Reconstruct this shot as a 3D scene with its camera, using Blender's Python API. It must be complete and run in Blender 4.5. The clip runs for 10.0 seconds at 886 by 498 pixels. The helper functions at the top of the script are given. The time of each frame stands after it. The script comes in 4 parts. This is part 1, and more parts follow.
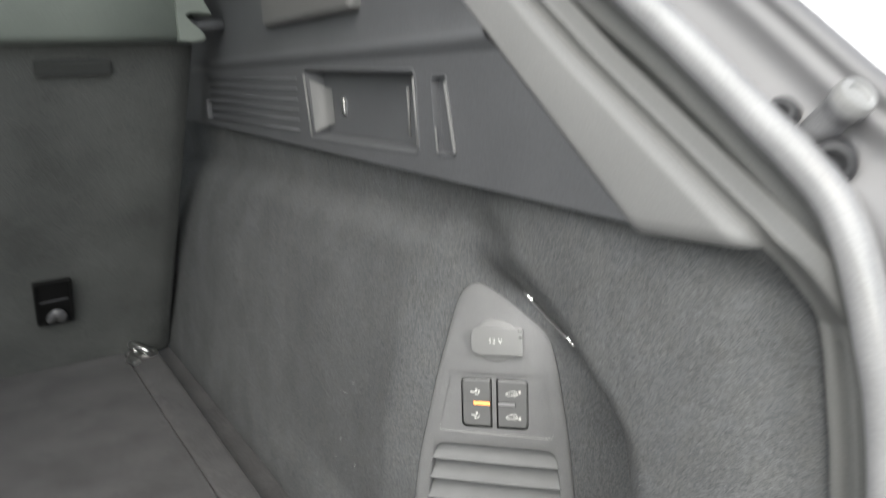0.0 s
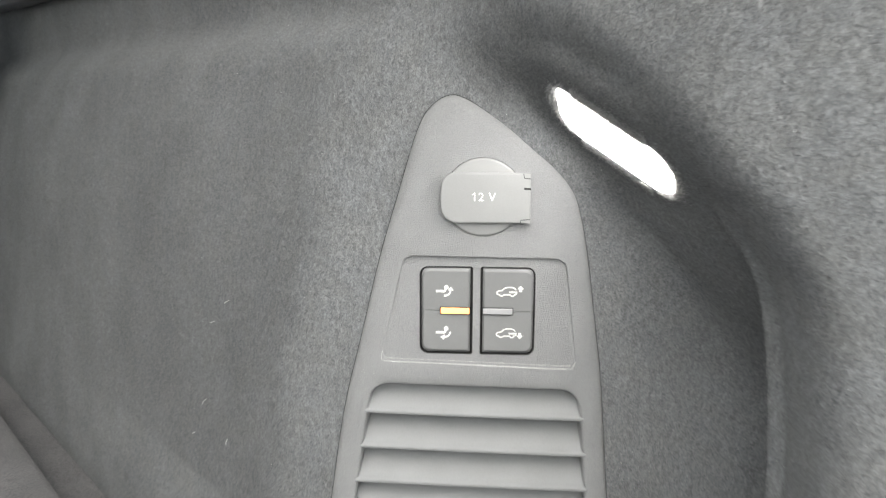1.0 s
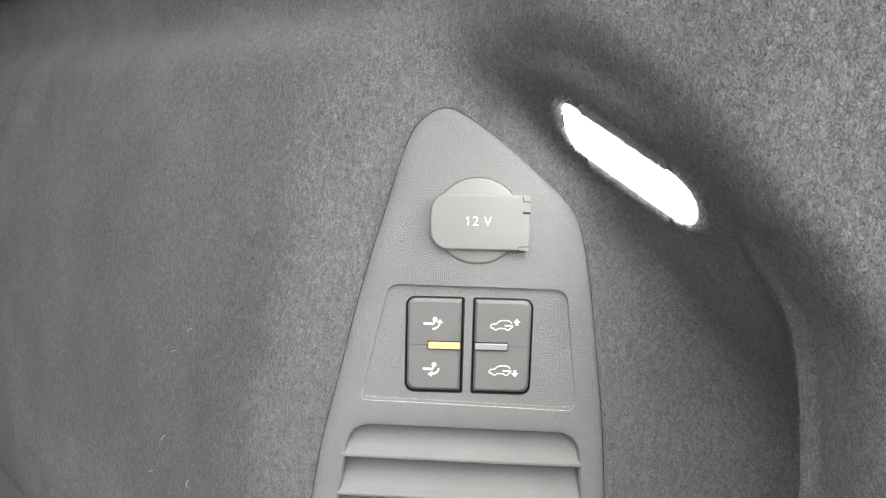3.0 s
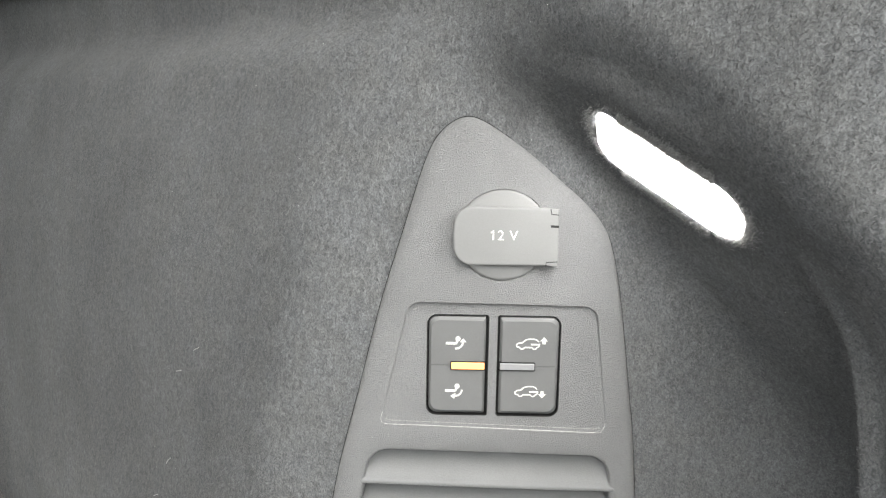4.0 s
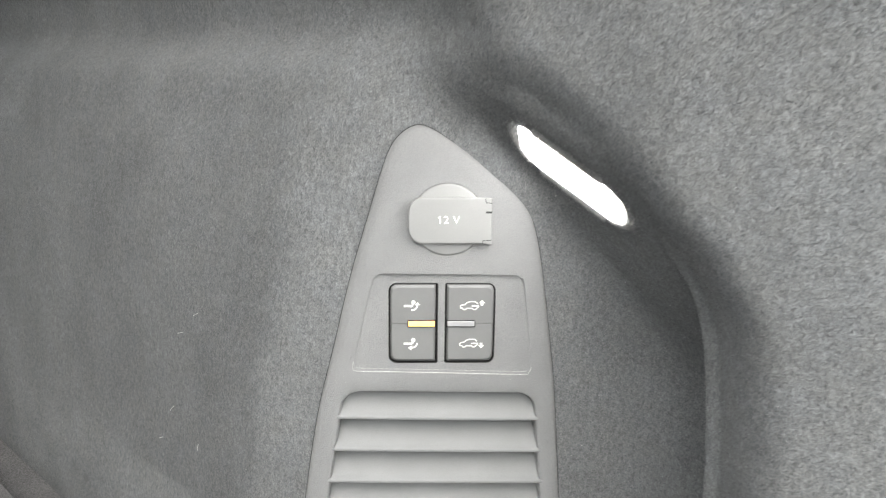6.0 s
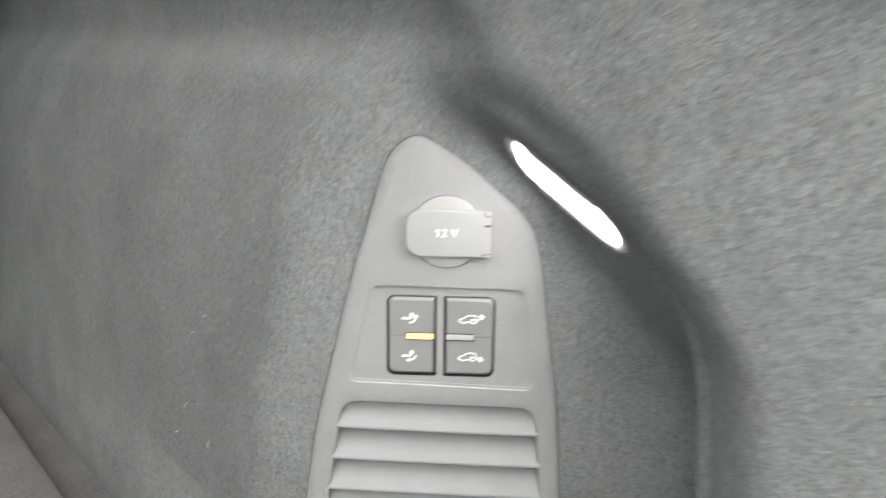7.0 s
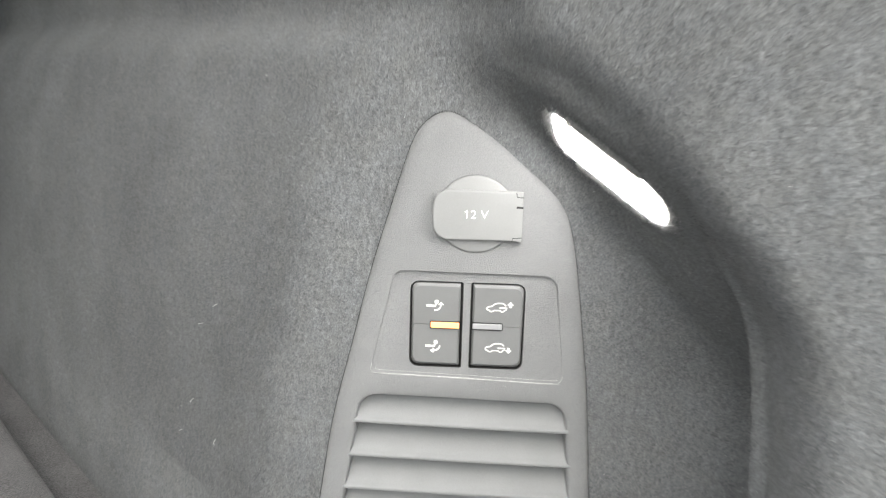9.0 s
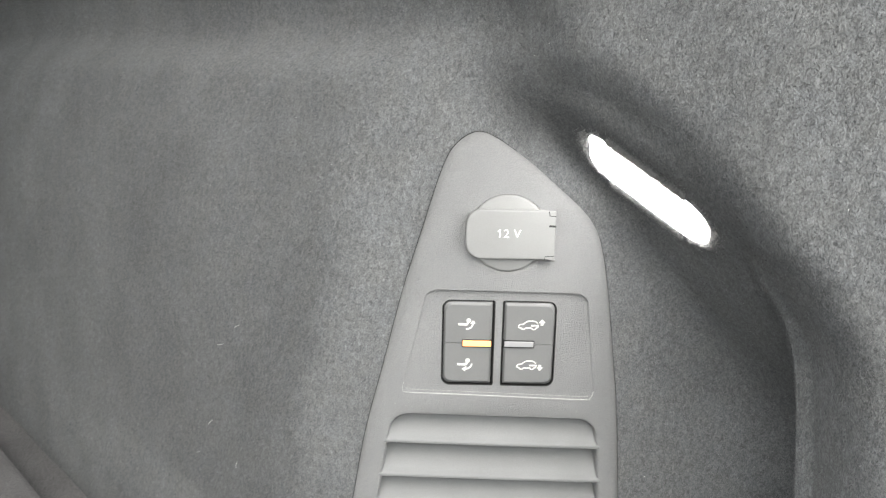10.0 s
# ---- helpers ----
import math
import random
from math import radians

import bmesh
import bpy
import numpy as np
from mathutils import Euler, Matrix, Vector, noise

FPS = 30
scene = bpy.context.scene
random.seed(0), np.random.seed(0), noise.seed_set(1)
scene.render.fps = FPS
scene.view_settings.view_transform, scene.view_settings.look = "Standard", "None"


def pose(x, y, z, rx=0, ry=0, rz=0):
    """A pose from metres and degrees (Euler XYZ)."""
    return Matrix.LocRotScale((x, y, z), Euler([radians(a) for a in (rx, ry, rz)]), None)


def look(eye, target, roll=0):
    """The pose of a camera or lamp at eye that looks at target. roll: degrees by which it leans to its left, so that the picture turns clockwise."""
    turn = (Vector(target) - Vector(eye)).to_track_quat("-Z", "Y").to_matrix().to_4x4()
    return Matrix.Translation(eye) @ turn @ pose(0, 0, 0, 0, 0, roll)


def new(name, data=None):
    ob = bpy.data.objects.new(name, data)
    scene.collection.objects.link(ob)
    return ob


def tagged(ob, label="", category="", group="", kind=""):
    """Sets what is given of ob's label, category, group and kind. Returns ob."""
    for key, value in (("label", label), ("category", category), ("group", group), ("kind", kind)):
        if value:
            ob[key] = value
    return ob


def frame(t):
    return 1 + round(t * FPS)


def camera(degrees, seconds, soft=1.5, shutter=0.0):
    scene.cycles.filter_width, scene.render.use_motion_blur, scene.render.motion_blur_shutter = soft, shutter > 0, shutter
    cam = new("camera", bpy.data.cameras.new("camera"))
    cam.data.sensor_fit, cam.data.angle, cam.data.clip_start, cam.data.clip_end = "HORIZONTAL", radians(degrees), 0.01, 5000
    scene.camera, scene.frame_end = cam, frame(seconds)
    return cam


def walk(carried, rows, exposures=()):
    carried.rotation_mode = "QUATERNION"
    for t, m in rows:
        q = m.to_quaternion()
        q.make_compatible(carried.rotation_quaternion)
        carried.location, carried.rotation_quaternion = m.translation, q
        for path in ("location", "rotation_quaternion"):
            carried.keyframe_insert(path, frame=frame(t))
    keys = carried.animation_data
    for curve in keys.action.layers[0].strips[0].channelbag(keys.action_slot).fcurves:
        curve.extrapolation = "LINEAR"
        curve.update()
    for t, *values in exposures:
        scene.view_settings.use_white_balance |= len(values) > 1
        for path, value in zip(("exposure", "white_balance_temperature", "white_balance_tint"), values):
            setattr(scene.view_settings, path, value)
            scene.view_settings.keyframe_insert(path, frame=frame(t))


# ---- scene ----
EXPOSURES = [(0.0, 0.13), (0.3, 0.55), (0.6, 0.82), (0.9, 0.73), (1.5, 0.61), (2.0, 0.59), (2.5, 0.61), (4.0, 0.56), (4.5, 0.54), (5.0, 0.62), (5.6, 0.81), (6.9, 0.80), (7.5, 0.71), (8.0, 0.59), (8.6, 0.62), (9.2, 0.91), (9.5, 0.98), (10.0, 0.74)]
# camera: seconds, place, yaw, pitch, roll
cam = camera(60.25, 10.0, soft=1.15, shutter=0.45)
PATH = [
    (0, 0.4735, -0.3059, 0.4351, 58.23, -13.01, -2.15),
    (0.1, 0.4447, -0.2960, 0.4136, 57.48, -13.66, -1.49),
    (0.3, 0.3884, -0.2773, 0.3662, 55.53, -13.52, -0.53),
    (0.4, 0.3612, -0.2672, 0.3444, 54.56, -13.38, -0.81),
    (0.5, 0.3358, -0.2553, 0.3278, 52.26, -13.94, -0.61),
    (0.6, 0.3194, -0.2465, 0.3093, 51.00, -13.58, -0.35),
    (0.7, 0.3027, -0.2416, 0.2948, 49.86, -13.02, 0.11),
    (0.8, 0.2892, -0.2359, 0.2865, 49.37, -12.27, 0.07),
    (1, 0.2627, -0.2217, 0.2730, 48.15, -10.60, 0.22),
    (1.2, 0.2446, -0.2079, 0.2740, 47.64, -11.17, 0.79),
    (1.5, 0.2362, -0.2044, 0.2653, 46.93, -9.62, 1.03),
    (2, 0.2309, -0.2019, 0.2706, 46.63, -10.10, 1.10),
    (2.5, 0.2348, -0.2059, 0.2727, 46.06, -9.88, 1.44),
    (4, 0.2113, -0.2024, 0.2785, 45.21, -10.00, 0.99),
    (4.5, 0.2008, -0.1982, 0.2778, 44.77, -10.39, 0.81),
    (5, 0.2068, -0.2164, 0.2810, 43.83, -10.62, 1.31),
    (5.3, 0.2186, -0.2302, 0.2897, 43.00, -11.25, 1.23),
    (5.5, 0.2309, -0.2440, 0.2899, 42.52, -10.74, 1.81),
    (5.7, 0.2416, -0.2514, 0.2918, 41.16, -11.98, 1.47),
    (6.8, 0.3074, -0.2307, 0.3319, 46.94, -14.76, -0.15),
    (7, 0.2766, -0.2196, 0.3199, 47.23, -15.21, 0.76),
    (7.2, 0.2653, -0.2216, 0.3076, 47.91, -13.67, 1.53),
    (7.5, 0.2468, -0.2163, 0.3051, 47.89, -13.64, 0.81),
    (8, 0.2174, -0.1990, 0.3003, 47.46, -16.50, 1.22),
    (8.5, 0.2221, -0.1982, 0.3004, 46.70, -16.65, 1.15),
    (9, 0.2564, -0.2216, 0.2973, 46.80, -13.50, 1.61),
    (9.2, 0.2791, -0.2426, 0.3083, 47.08, -12.48, 2.35),
    (9.5, 0.2643, -0.2425, 0.3295, 47.60, -14.07, 0.92),
    (9.7, 0.2488, -0.2446, 0.3115, 46.48, -13.59, 1.16),
    (10, 0.2360, -0.2421, 0.3032, 44.42, -13.07, 1.32),
]
walk(cam, [(t, pose(x, y, z, 90 + pitch, 0, yaw) @ pose(0, 0, 0, 0, 0, roll)) for t, x, y, z, yaw, pitch, roll in PATH], EXPOSURES)
# ---- end of camera ----

# ---- light ----
world = bpy.data.worlds.new("world")
scene.world = world
world.use_nodes = True
wn, wl = world.node_tree.nodes, world.node_tree.links
sky = wn.new("ShaderNodeTexSky")
sky.sky_type = "NISHITA"
sky.sun_disc = False
sky.sun_elevation, sky.sun_rotation = radians(48), radians(135)
sky.air_density, sky.dust_density = 1.0, 2.0
wl.new(sky.outputs[0], wn["Background"].inputs[0])
wn["Background"].inputs[1].default_value = 0.10
sun = new("sun", bpy.data.lights.new("sun", "SUN"))
sun.data.energy, sun.data.angle, sun.data.color = 3.9, radians(90), (0.985, 0.98, 0.90)
sun.matrix_world = look((2.3, -2.3, 3.6), (0, 0, 0))


# ---- materials ----
def mat(name, colour, rough=0.6, metal=0.0, grain=0.0, scale=400.0, bump=0.0, patch=0.0, patch_scale=18.0, sheen=0.0, coat=0.0, spec=0.5, stretch=(1, 1, 1), bump_dist=0.0004, detail=4.0, spread=0.14):
    """A surface with fine grain, broad patches and relief."""
    m = bpy.data.materials.new(name)
    m.use_nodes = True
    n, l = m.node_tree.nodes, m.node_tree.links
    p = n["Principled BSDF"]
    p.inputs["Base Color"].default_value = (*colour, 1)
    p.inputs["Roughness"].default_value = rough
    p.inputs["Metallic"].default_value = metal
    p.inputs["Sheen Weight"].default_value = sheen
    p.inputs["Sheen Roughness"].default_value = 0.45
    p.inputs["Coat Weight"].default_value = coat
    p.inputs["Specular IOR Level"].default_value = spec
    if not (grain or bump or patch):
        return m
    co = n.new("ShaderNodeTexCoord")
    mp = n.new("ShaderNodeMapping")
    mp.inputs["Scale"].default_value = stretch
    l.new(co.outputs["Object"], mp.inputs[0])
    fine = n.new("ShaderNodeTexNoise")
    fine.inputs["Scale"].default_value, fine.inputs["Detail"].default_value = scale, detail
    fine.inputs["Roughness"].default_value = 0.62
    l.new(mp.outputs[0], fine.inputs["Vector"])
    broad = n.new("ShaderNodeTexNoise")
    broad.inputs["Scale"].default_value, broad.inputs["Detail"].default_value = patch_scale, 4.0
    l.new(co.outputs["Object"], broad.inputs["Vector"])
    f = n.new("ShaderNodeMapRange")
    f.inputs[1].default_value, f.inputs[2].default_value = 0.5 - spread, 0.5 + spread
    f.inputs[3].default_value, f.inputs[4].default_value = 1 - grain, 1 + grain
    l.new(fine.outputs[0], f.inputs[0])
    b = n.new("ShaderNodeMapRange")
    b.inputs[1].default_value, b.inputs[2].default_value = 0.3, 0.7
    b.inputs[3].default_value, b.inputs[4].default_value = 1 - patch, 1 + patch
    l.new(broad.outputs[0], b.inputs[0])
    k = n.new("ShaderNodeMath")
    k.operation = "MULTIPLY"
    l.new(f.outputs[0], k.inputs[0])
    l.new(b.outputs[0], k.inputs[1])
    c = n.new("ShaderNodeVectorMath")
    c.operation = "SCALE"
    c.inputs[0].default_value = colour
    l.new(k.outputs[0], c.inputs["Scale"])
    l.new(c.outputs[0], p.inputs["Base Color"])
    if bump:
        r = n.new("ShaderNodeBump")
        r.inputs["Strength"].default_value, r.inputs["Distance"].default_value = bump, bump_dist
        l.new(fine.outputs[0], r.inputs["Height"])
        l.new(r.outputs[0], p.inputs["Normal"])
    return m


def glow(name, colour, strength):
    m = bpy.data.materials.new(name)
    m.use_nodes = True
    p = m.node_tree.nodes["Principled BSDF"]
    p.inputs["Base Color"].default_value = (*colour, 1)
    p.inputs["Emission Color"].default_value = (*colour, 1)
    p.inputs["Emission Strength"].default_value = strength
    return m


def felt_mat(name, colour, grain=0.34, tilt=0.55):
    """Needled felt: fine fibre grain, coarser tufts, brushed patches and a little drift of hue."""
    m = mat(name, colour, 0.95, sheen=0.05, spec=0.1)
    n, l = m.node_tree.nodes, m.node_tree.links
    p = n["Principled BSDF"]
    co = n.new("ShaderNodeTexCoord")

    def layer(scale, detail, stretch, turn, lo, hi):
        mp = n.new("ShaderNodeMapping")
        mp.inputs["Scale"].default_value, mp.inputs["Rotation"].default_value = stretch, (0, turn, 0)
        l.new(co.outputs["Object"], mp.inputs[0])
        t = n.new("ShaderNodeTexNoise")
        t.inputs["Scale"].default_value, t.inputs["Detail"].default_value, t.inputs["Roughness"].default_value = scale, detail, 0.6
        l.new(mp.outputs[0], t.inputs["Vector"])
        r = n.new("ShaderNodeMapRange")
        r.inputs[1].default_value, r.inputs[2].default_value = 0.34, 0.66
        r.inputs[3].default_value, r.inputs[4].default_value = lo, hi
        l.new(t.outputs[0], r.inputs[0])
        return t, r

    def times(a, b):
        k = n.new("ShaderNodeMath")
        k.operation = "MULTIPLY"
        l.new(a.outputs[0], k.inputs[0])
        l.new(b.outputs[0], k.inputs[1])
        return k

    fine, f = layer(1500, 3, (1.2, 1.2, 0.75), tilt, 1 - grain, 1 + grain)
    tuft, g = layer(430, 3, (1.25, 1.25, 0.7), -tilt, 1 - 0.55 * grain, 1 + 0.55 * grain)
    nap, h = layer(17, 5, (1, 1, 0.8), 0.3, 0.87, 1.13)
    tint, w = layer(70, 2, (1, 1, 1), 0, 0, 1)
    mix = n.new("ShaderNodeMix")
    mix.data_type = "RGBA"
    mix.inputs["A"].default_value = (colour[0] * 1.008, colour[1], colour[2] * 0.985, 1)
    mix.inputs["B"].default_value = (colour[0] * 0.995, colour[1], colour[2] * 1.012, 1)
    l.new(w.outputs[0], mix.inputs["Factor"])
    c = n.new("ShaderNodeVectorMath")
    c.operation = "SCALE"
    l.new(mix.outputs["Result"], c.inputs[0])
    l.new(times(times(f, g), h).outputs[0], c.inputs["Scale"])
    l.new(c.outputs[0], p.inputs["Base Color"])
    total = n.new("ShaderNodeMath")
    total.operation = "ADD"
    l.new(fine.outputs[0], total.inputs[0])
    l.new(tuft.outputs[0], total.inputs[1])
    r = n.new("ShaderNodeBump")
    r.inputs["Strength"].default_value, r.inputs["Distance"].default_value = 0.35, 0.0008
    l.new(total.outputs[0], r.inputs["Height"])
    l.new(r.outputs[0], p.inputs["Normal"])
    return m


CARPET = felt_mat("carpet_felt", (0.166, 0.171, 0.174))


def fibre_mat(name, colour):
    """Thin fibres of uneven tone that let some light through."""
    m = mat(name, colour, 0.9, spec=0.2)
    n, l = m.node_tree.nodes, m.node_tree.links
    geo, ramp = n.new("ShaderNodeNewGeometry"), n.new("ShaderNodeMapRange")
    ramp.inputs[3].default_value, ramp.inputs[4].default_value = 0.6, 1.7
    tone = n.new("ShaderNodeVectorMath")
    tone.operation = "SCALE"
    tone.inputs[0].default_value = colour
    l.new(geo.outputs["Random Per Island"], ramp.inputs[0])
    l.new(ramp.outputs[0], tone.inputs["Scale"])
    l.new(tone.outputs[0], n["Principled BSDF"].inputs["Base Color"])
    thin, both = n.new("ShaderNodeBsdfTranslucent"), n.new("ShaderNodeMixShader")
    l.new(tone.outputs[0], thin.inputs[0])
    l.new(n["Principled BSDF"].outputs[0], both.inputs[1])
    l.new(thin.outputs[0], both.inputs[2])
    l.new(both.outputs[0], n["Material Output"].inputs[0])
    return m


FIBRE = fibre_mat("felt_fibre", (0.18, 0.18, 0.185))
# paler copy of the felt fibres, which paints the lamp's halo
GLOW_FRINGE = fibre_mat("glow_fringe_fibre", (0.42, 0.42, 0.42))
FLOOR_CARPET = mat("floor_felt", (0.116, 0.113, 0.114), 0.95, grain=0.5, scale=900, bump=0.8, patch=0.2, patch_scale=14, sheen=0.2, spec=0.1, bump_dist=0.0008)
SEAT_CARPET = mat("seat_felt", (0.165, 0.170, 0.163), 0.95, grain=0.4, scale=900, bump=0.7, patch=0.2, patch_scale=10, sheen=0.15, spec=0.1)
PLASTIC = mat("grained_plastic", (0.314, 0.316, 0.319), 0.47, grain=0.13, scale=2400, bump=1.0, patch=0.06, patch_scale=30, bump_dist=0.0011, detail=2.0)
# darkened in colour to deepen the shade among the louvres
SHADED_SLAT = mat("shaded_slat_plastic", (0.215, 0.218, 0.222), 0.50, grain=0.05, scale=2000, bump=0.5, patch=0.05, patch_scale=40, bump_dist=0.0004, detail=2.0)
SMOOTH_PLASTIC = mat("smooth_plastic", (0.256, 0.257, 0.257), 0.6, spec=0.35, grain=0.03, scale=2500, bump=0.1, patch=0.04, patch_scale=60, bump_dist=0.0001)
KEY = mat("key_plastic", (0.190, 0.192, 0.193), 0.36, grain=0.05, scale=2500, bump=0.12, patch=0.05, patch_scale=60, bump_dist=0.0001)
GAP = mat("black_plastic", (0.012, 0.012, 0.012), 0.5)
PANEL = mat("dark_trim_plastic", (0.147, 0.151, 0.161), 0.55, grain=0.08, scale=700, bump=0.3, patch=0.06, patch_scale=12)
PILLAR = mat("grey_pillar_plastic", (0.255, 0.255, 0.255), 0.36, grain=0.05, scale=800, bump=0.25, patch=0.04, patch_scale=10)
RUBBER = mat("satin_rubber", (0.43, 0.43, 0.44), 0.20, coat=1.0, grain=0.05, scale=500, patch=0.1, patch_scale=30)
METAL_BLOCK = mat("bare_metal", (0.30, 0.30, 0.31), 0.35, metal=0.4, grain=0.08, scale=900, bump=0.1)
CAP = mat("bright_cap_plastic", (0.42, 0.42, 0.42), 0.3, grain=0.05, scale=700, bump=0.05)
PAINT = mat("silver_grey_paint", (0.27, 0.267, 0.275), 0.42, metal=0.15, grain=0.03, scale=2000, bump=0.02, patch=0.03, coat=0.2)
CHROME = mat("chrome", (0.85, 0.85, 0.84), 0.28, metal=1.0, grain=0.05, scale=600, bump=0.05)
SCUFF_SHINE = mat("scuffed_lit_plastic", (0.60, 0.60, 0.59), 0.6, grain=0.25, scale=700)
WHITE = mat("white_print", (0.85, 0.85, 0.82), 0.5)
SILVER = mat("grey_indicator_plastic", (0.36, 0.36, 0.37), 0.3, coat=0.3, grain=0.03, scale=1500)
COVER = mat("cargo_cover_vinyl", (0.26, 0.29, 0.26), 0.6, grain=0.08, scale=900, bump=0.2, patch=0.05)
# set pale so that the unseen faces fill the niche with bounced light
BOUNCE_LINING = mat("pale_bounce_lining", (0.60, 0.60, 0.59), 0.9, grain=0.1, scale=300, bump=0.2, patch=0.05)
GROUND = mat("grey_concrete", (0.26, 0.26, 0.255), 0.85, grain=0.15, scale=60, bump=0.3, patch=0.12, patch_scale=0.8)
GLOW_BACKDROP = glow("glowing_backdrop", (1.0, 1.0, 1.0), 1.3)
AMBER = glow("amber_indicator", (1.0, 0.45, 0.14), 1.42)
LAMP = glow("lamp_lens", (1.0, 0.98, 0.95), 14.0)
BUFFER = mat("black_rubber", (0.07, 0.07, 0.075), 0.4, grain=0.1, scale=500, bump=0.05)
FLANGE = mat("grey_flange_plastic", (0.20, 0.20, 0.197), 0.5, grain=0.05, scale=700, bump=0.2, patch=0.05, patch_scale=12)
SEAT_SLOT = mat("dark_slot_plastic", (0.085, 0.088, 0.085), 0.6, grain=0.1, scale=600, bump=0.1)


# ---- helpers of shape ----
def part(name, bm, material, parent=None, label="", smooth=False):
    """Links a bmesh as one mesh object under a thing or a part."""
    me = bpy.data.meshes.new(name)
    bmesh.ops.recalc_face_normals(bm, faces=bm.faces)
    bm.to_mesh(me)
    bm.free()
    me.materials.append(material)
    if smooth:
        me.polygons.foreach_set("use_smooth", [True] * len(me.polygons))
        me.update()
    ob = new(name, me)
    if parent:
        ob.parent = parent
    return tagged(ob, label) if label else ob


def soften(ob, degrees=35):
    ob.data.set_sharp_from_angle(angle=radians(degrees))
    return ob


def thing(name, m=None, label="", category="", group="", kind=""):
    ob = new(name)
    if m is not None:
        ob.matrix_world = m
    return tagged(ob, label, category, group, kind)


def loft(loops, closed=True, cap_first=False, cap_last=False):
    """Faces between loops of equally many points."""
    bm = bmesh.new()
    rings = [[bm.verts.new(p) for p in loop] for loop in loops]
    n = len(rings[0])
    for a, b in zip(rings, rings[1:]):
        for i in range(n if closed else n - 1):
            bm.faces.new((a[i], a[(i + 1) % n], b[(i + 1) % n], b[i]))
    if cap_first:
        bm.faces.new(rings[0])
    if cap_last:
        bm.faces.new(rings[-1])
    return bm


def spline(points, steps=8, closed=False):
    """A smooth line through points."""
    pts = [Vector(p) for p in points]
    n = len(pts)
    out = []
    for i in range(n if closed else n - 1):
        if closed:
            a, b, c, d = (pts[(i + k) % n] for k in (-1, 0, 1, 2))
        else:
            a, b, c, d = pts[max(i - 1, 0)], pts[i], pts[i + 1], pts[min(i + 2, n - 1)]
        for s in range(steps):
            t = s / steps
            out.append(0.5 * (2 * b + (c - a) * t + (2 * a - 5 * b + 4 * c - d) * t * t + (3 * b - a - 3 * c + d) * t ** 3))
    if not closed:
        out.append(pts[-1].copy())
    return out


def inset2(loop, d):
    """A closed loop in a plane, moved inwards (it runs clockwise or not)."""
    n = len(loop)
    area = sum(loop[i][0] * loop[(i + 1) % n][1] - loop[(i + 1) % n][0] * loop[i][1] for i in range(n))
    s = 1 if area > 0 else -1
    out = []
    for i in range(n):
        t = Vector((loop[(i + 1) % n][0] - loop[i - 1][0], loop[(i + 1) % n][1] - loop[i - 1][1])).normalized()
        out.append((loop[i][0] - s * t.y * d, loop[i][1] + s * t.x * d))
    return out


def rounded(corners, radii, seg=6):
    """A polygon in a plane with rounded corners."""
    out = []
    n = len(corners)
    for i, (c, r) in enumerate(zip(corners, radii)):
        p = Vector(c)
        a, b = (Vector(corners[i - 1]) - p), (Vector(corners[(i + 1) % n]) - p)
        if r <= 0:
            out.append((p.x, p.y))
            continue
        half = a.angle(b) / 2
        cut = r / math.tan(half)
        a0, b0 = p + a.normalized() * cut, p + b.normalized() * cut
        mid = p + (a.normalized() + b.normalized()).normalized() * (r / math.sin(half))
        u, v = a0 - mid, b0 - mid
        for k in range(seg + 1):
            w = u.lerp(v, k / seg).normalized() * r
            out.append((mid.x + w.x, mid.y + w.y))
    return out


def at_depth(loop, y):
    return [(x, y, z) for x, z in loop]


def sheet(outer, holes, y):
    """A flat sheet in the x-z plane at depth y, with holes. Returns a bmesh."""
    bm = bmesh.new()
    edges = []
    for loop in (outer, *holes):
        vs = [bm.verts.new((x, y, z)) for x, z in loop]
        edges += [bm.edges.new((vs[i], vs[(i + 1) % len(vs)])) for i in range(len(vs))]
    bmesh.ops.triangle_fill(bm, use_beauty=True, edges=edges)
    return bm


def merge(*bms):
    out = bmesh.new()
    for bm in bms:
        me = bpy.data.meshes.new("tmp")
        bm.to_mesh(me)
        bm.free()
        out.from_mesh(me)
        bpy.data.meshes.remove(me)
    bmesh.ops.remove_doubles(out, verts=out.verts, dist=1e-6)
    return out


def block(loop, y0, y1, chamfer=0.0, chamfer_depth=0.0):
    """A solid from y0 (back) to y1 (front) with a chamfered front edge."""
    loops = [at_depth(loop, y0), at_depth(loop, y1 + chamfer_depth)]
    if chamfer:
        loops.append(at_depth(inset2(loop, chamfer * 0.5), y1 + chamfer_depth * 0.3))
        loops.append(at_depth(inset2(loop, chamfer), y1))
    return loft(loops, cap_first=True, cap_last=True)


def box(x0, x1, y0, y1, z0, z1, bevel=0.0, seg=2):
    bm = bmesh.new()
    bmesh.ops.create_cube(bm, size=1.0)
    for v in bm.verts:
        v.co = Vector(((x0 + x1) / 2 + v.co.x * (x1 - x0), (y0 + y1) / 2 + v.co.y * (y1 - y0), (z0 + z1) / 2 + v.co.z * (z1 - z0)))
    if bevel:
        bmesh.ops.bevel(bm, geom=bm.edges, offset=bevel, segments=seg, affect="EDGES", profile=0.5)
    return bm


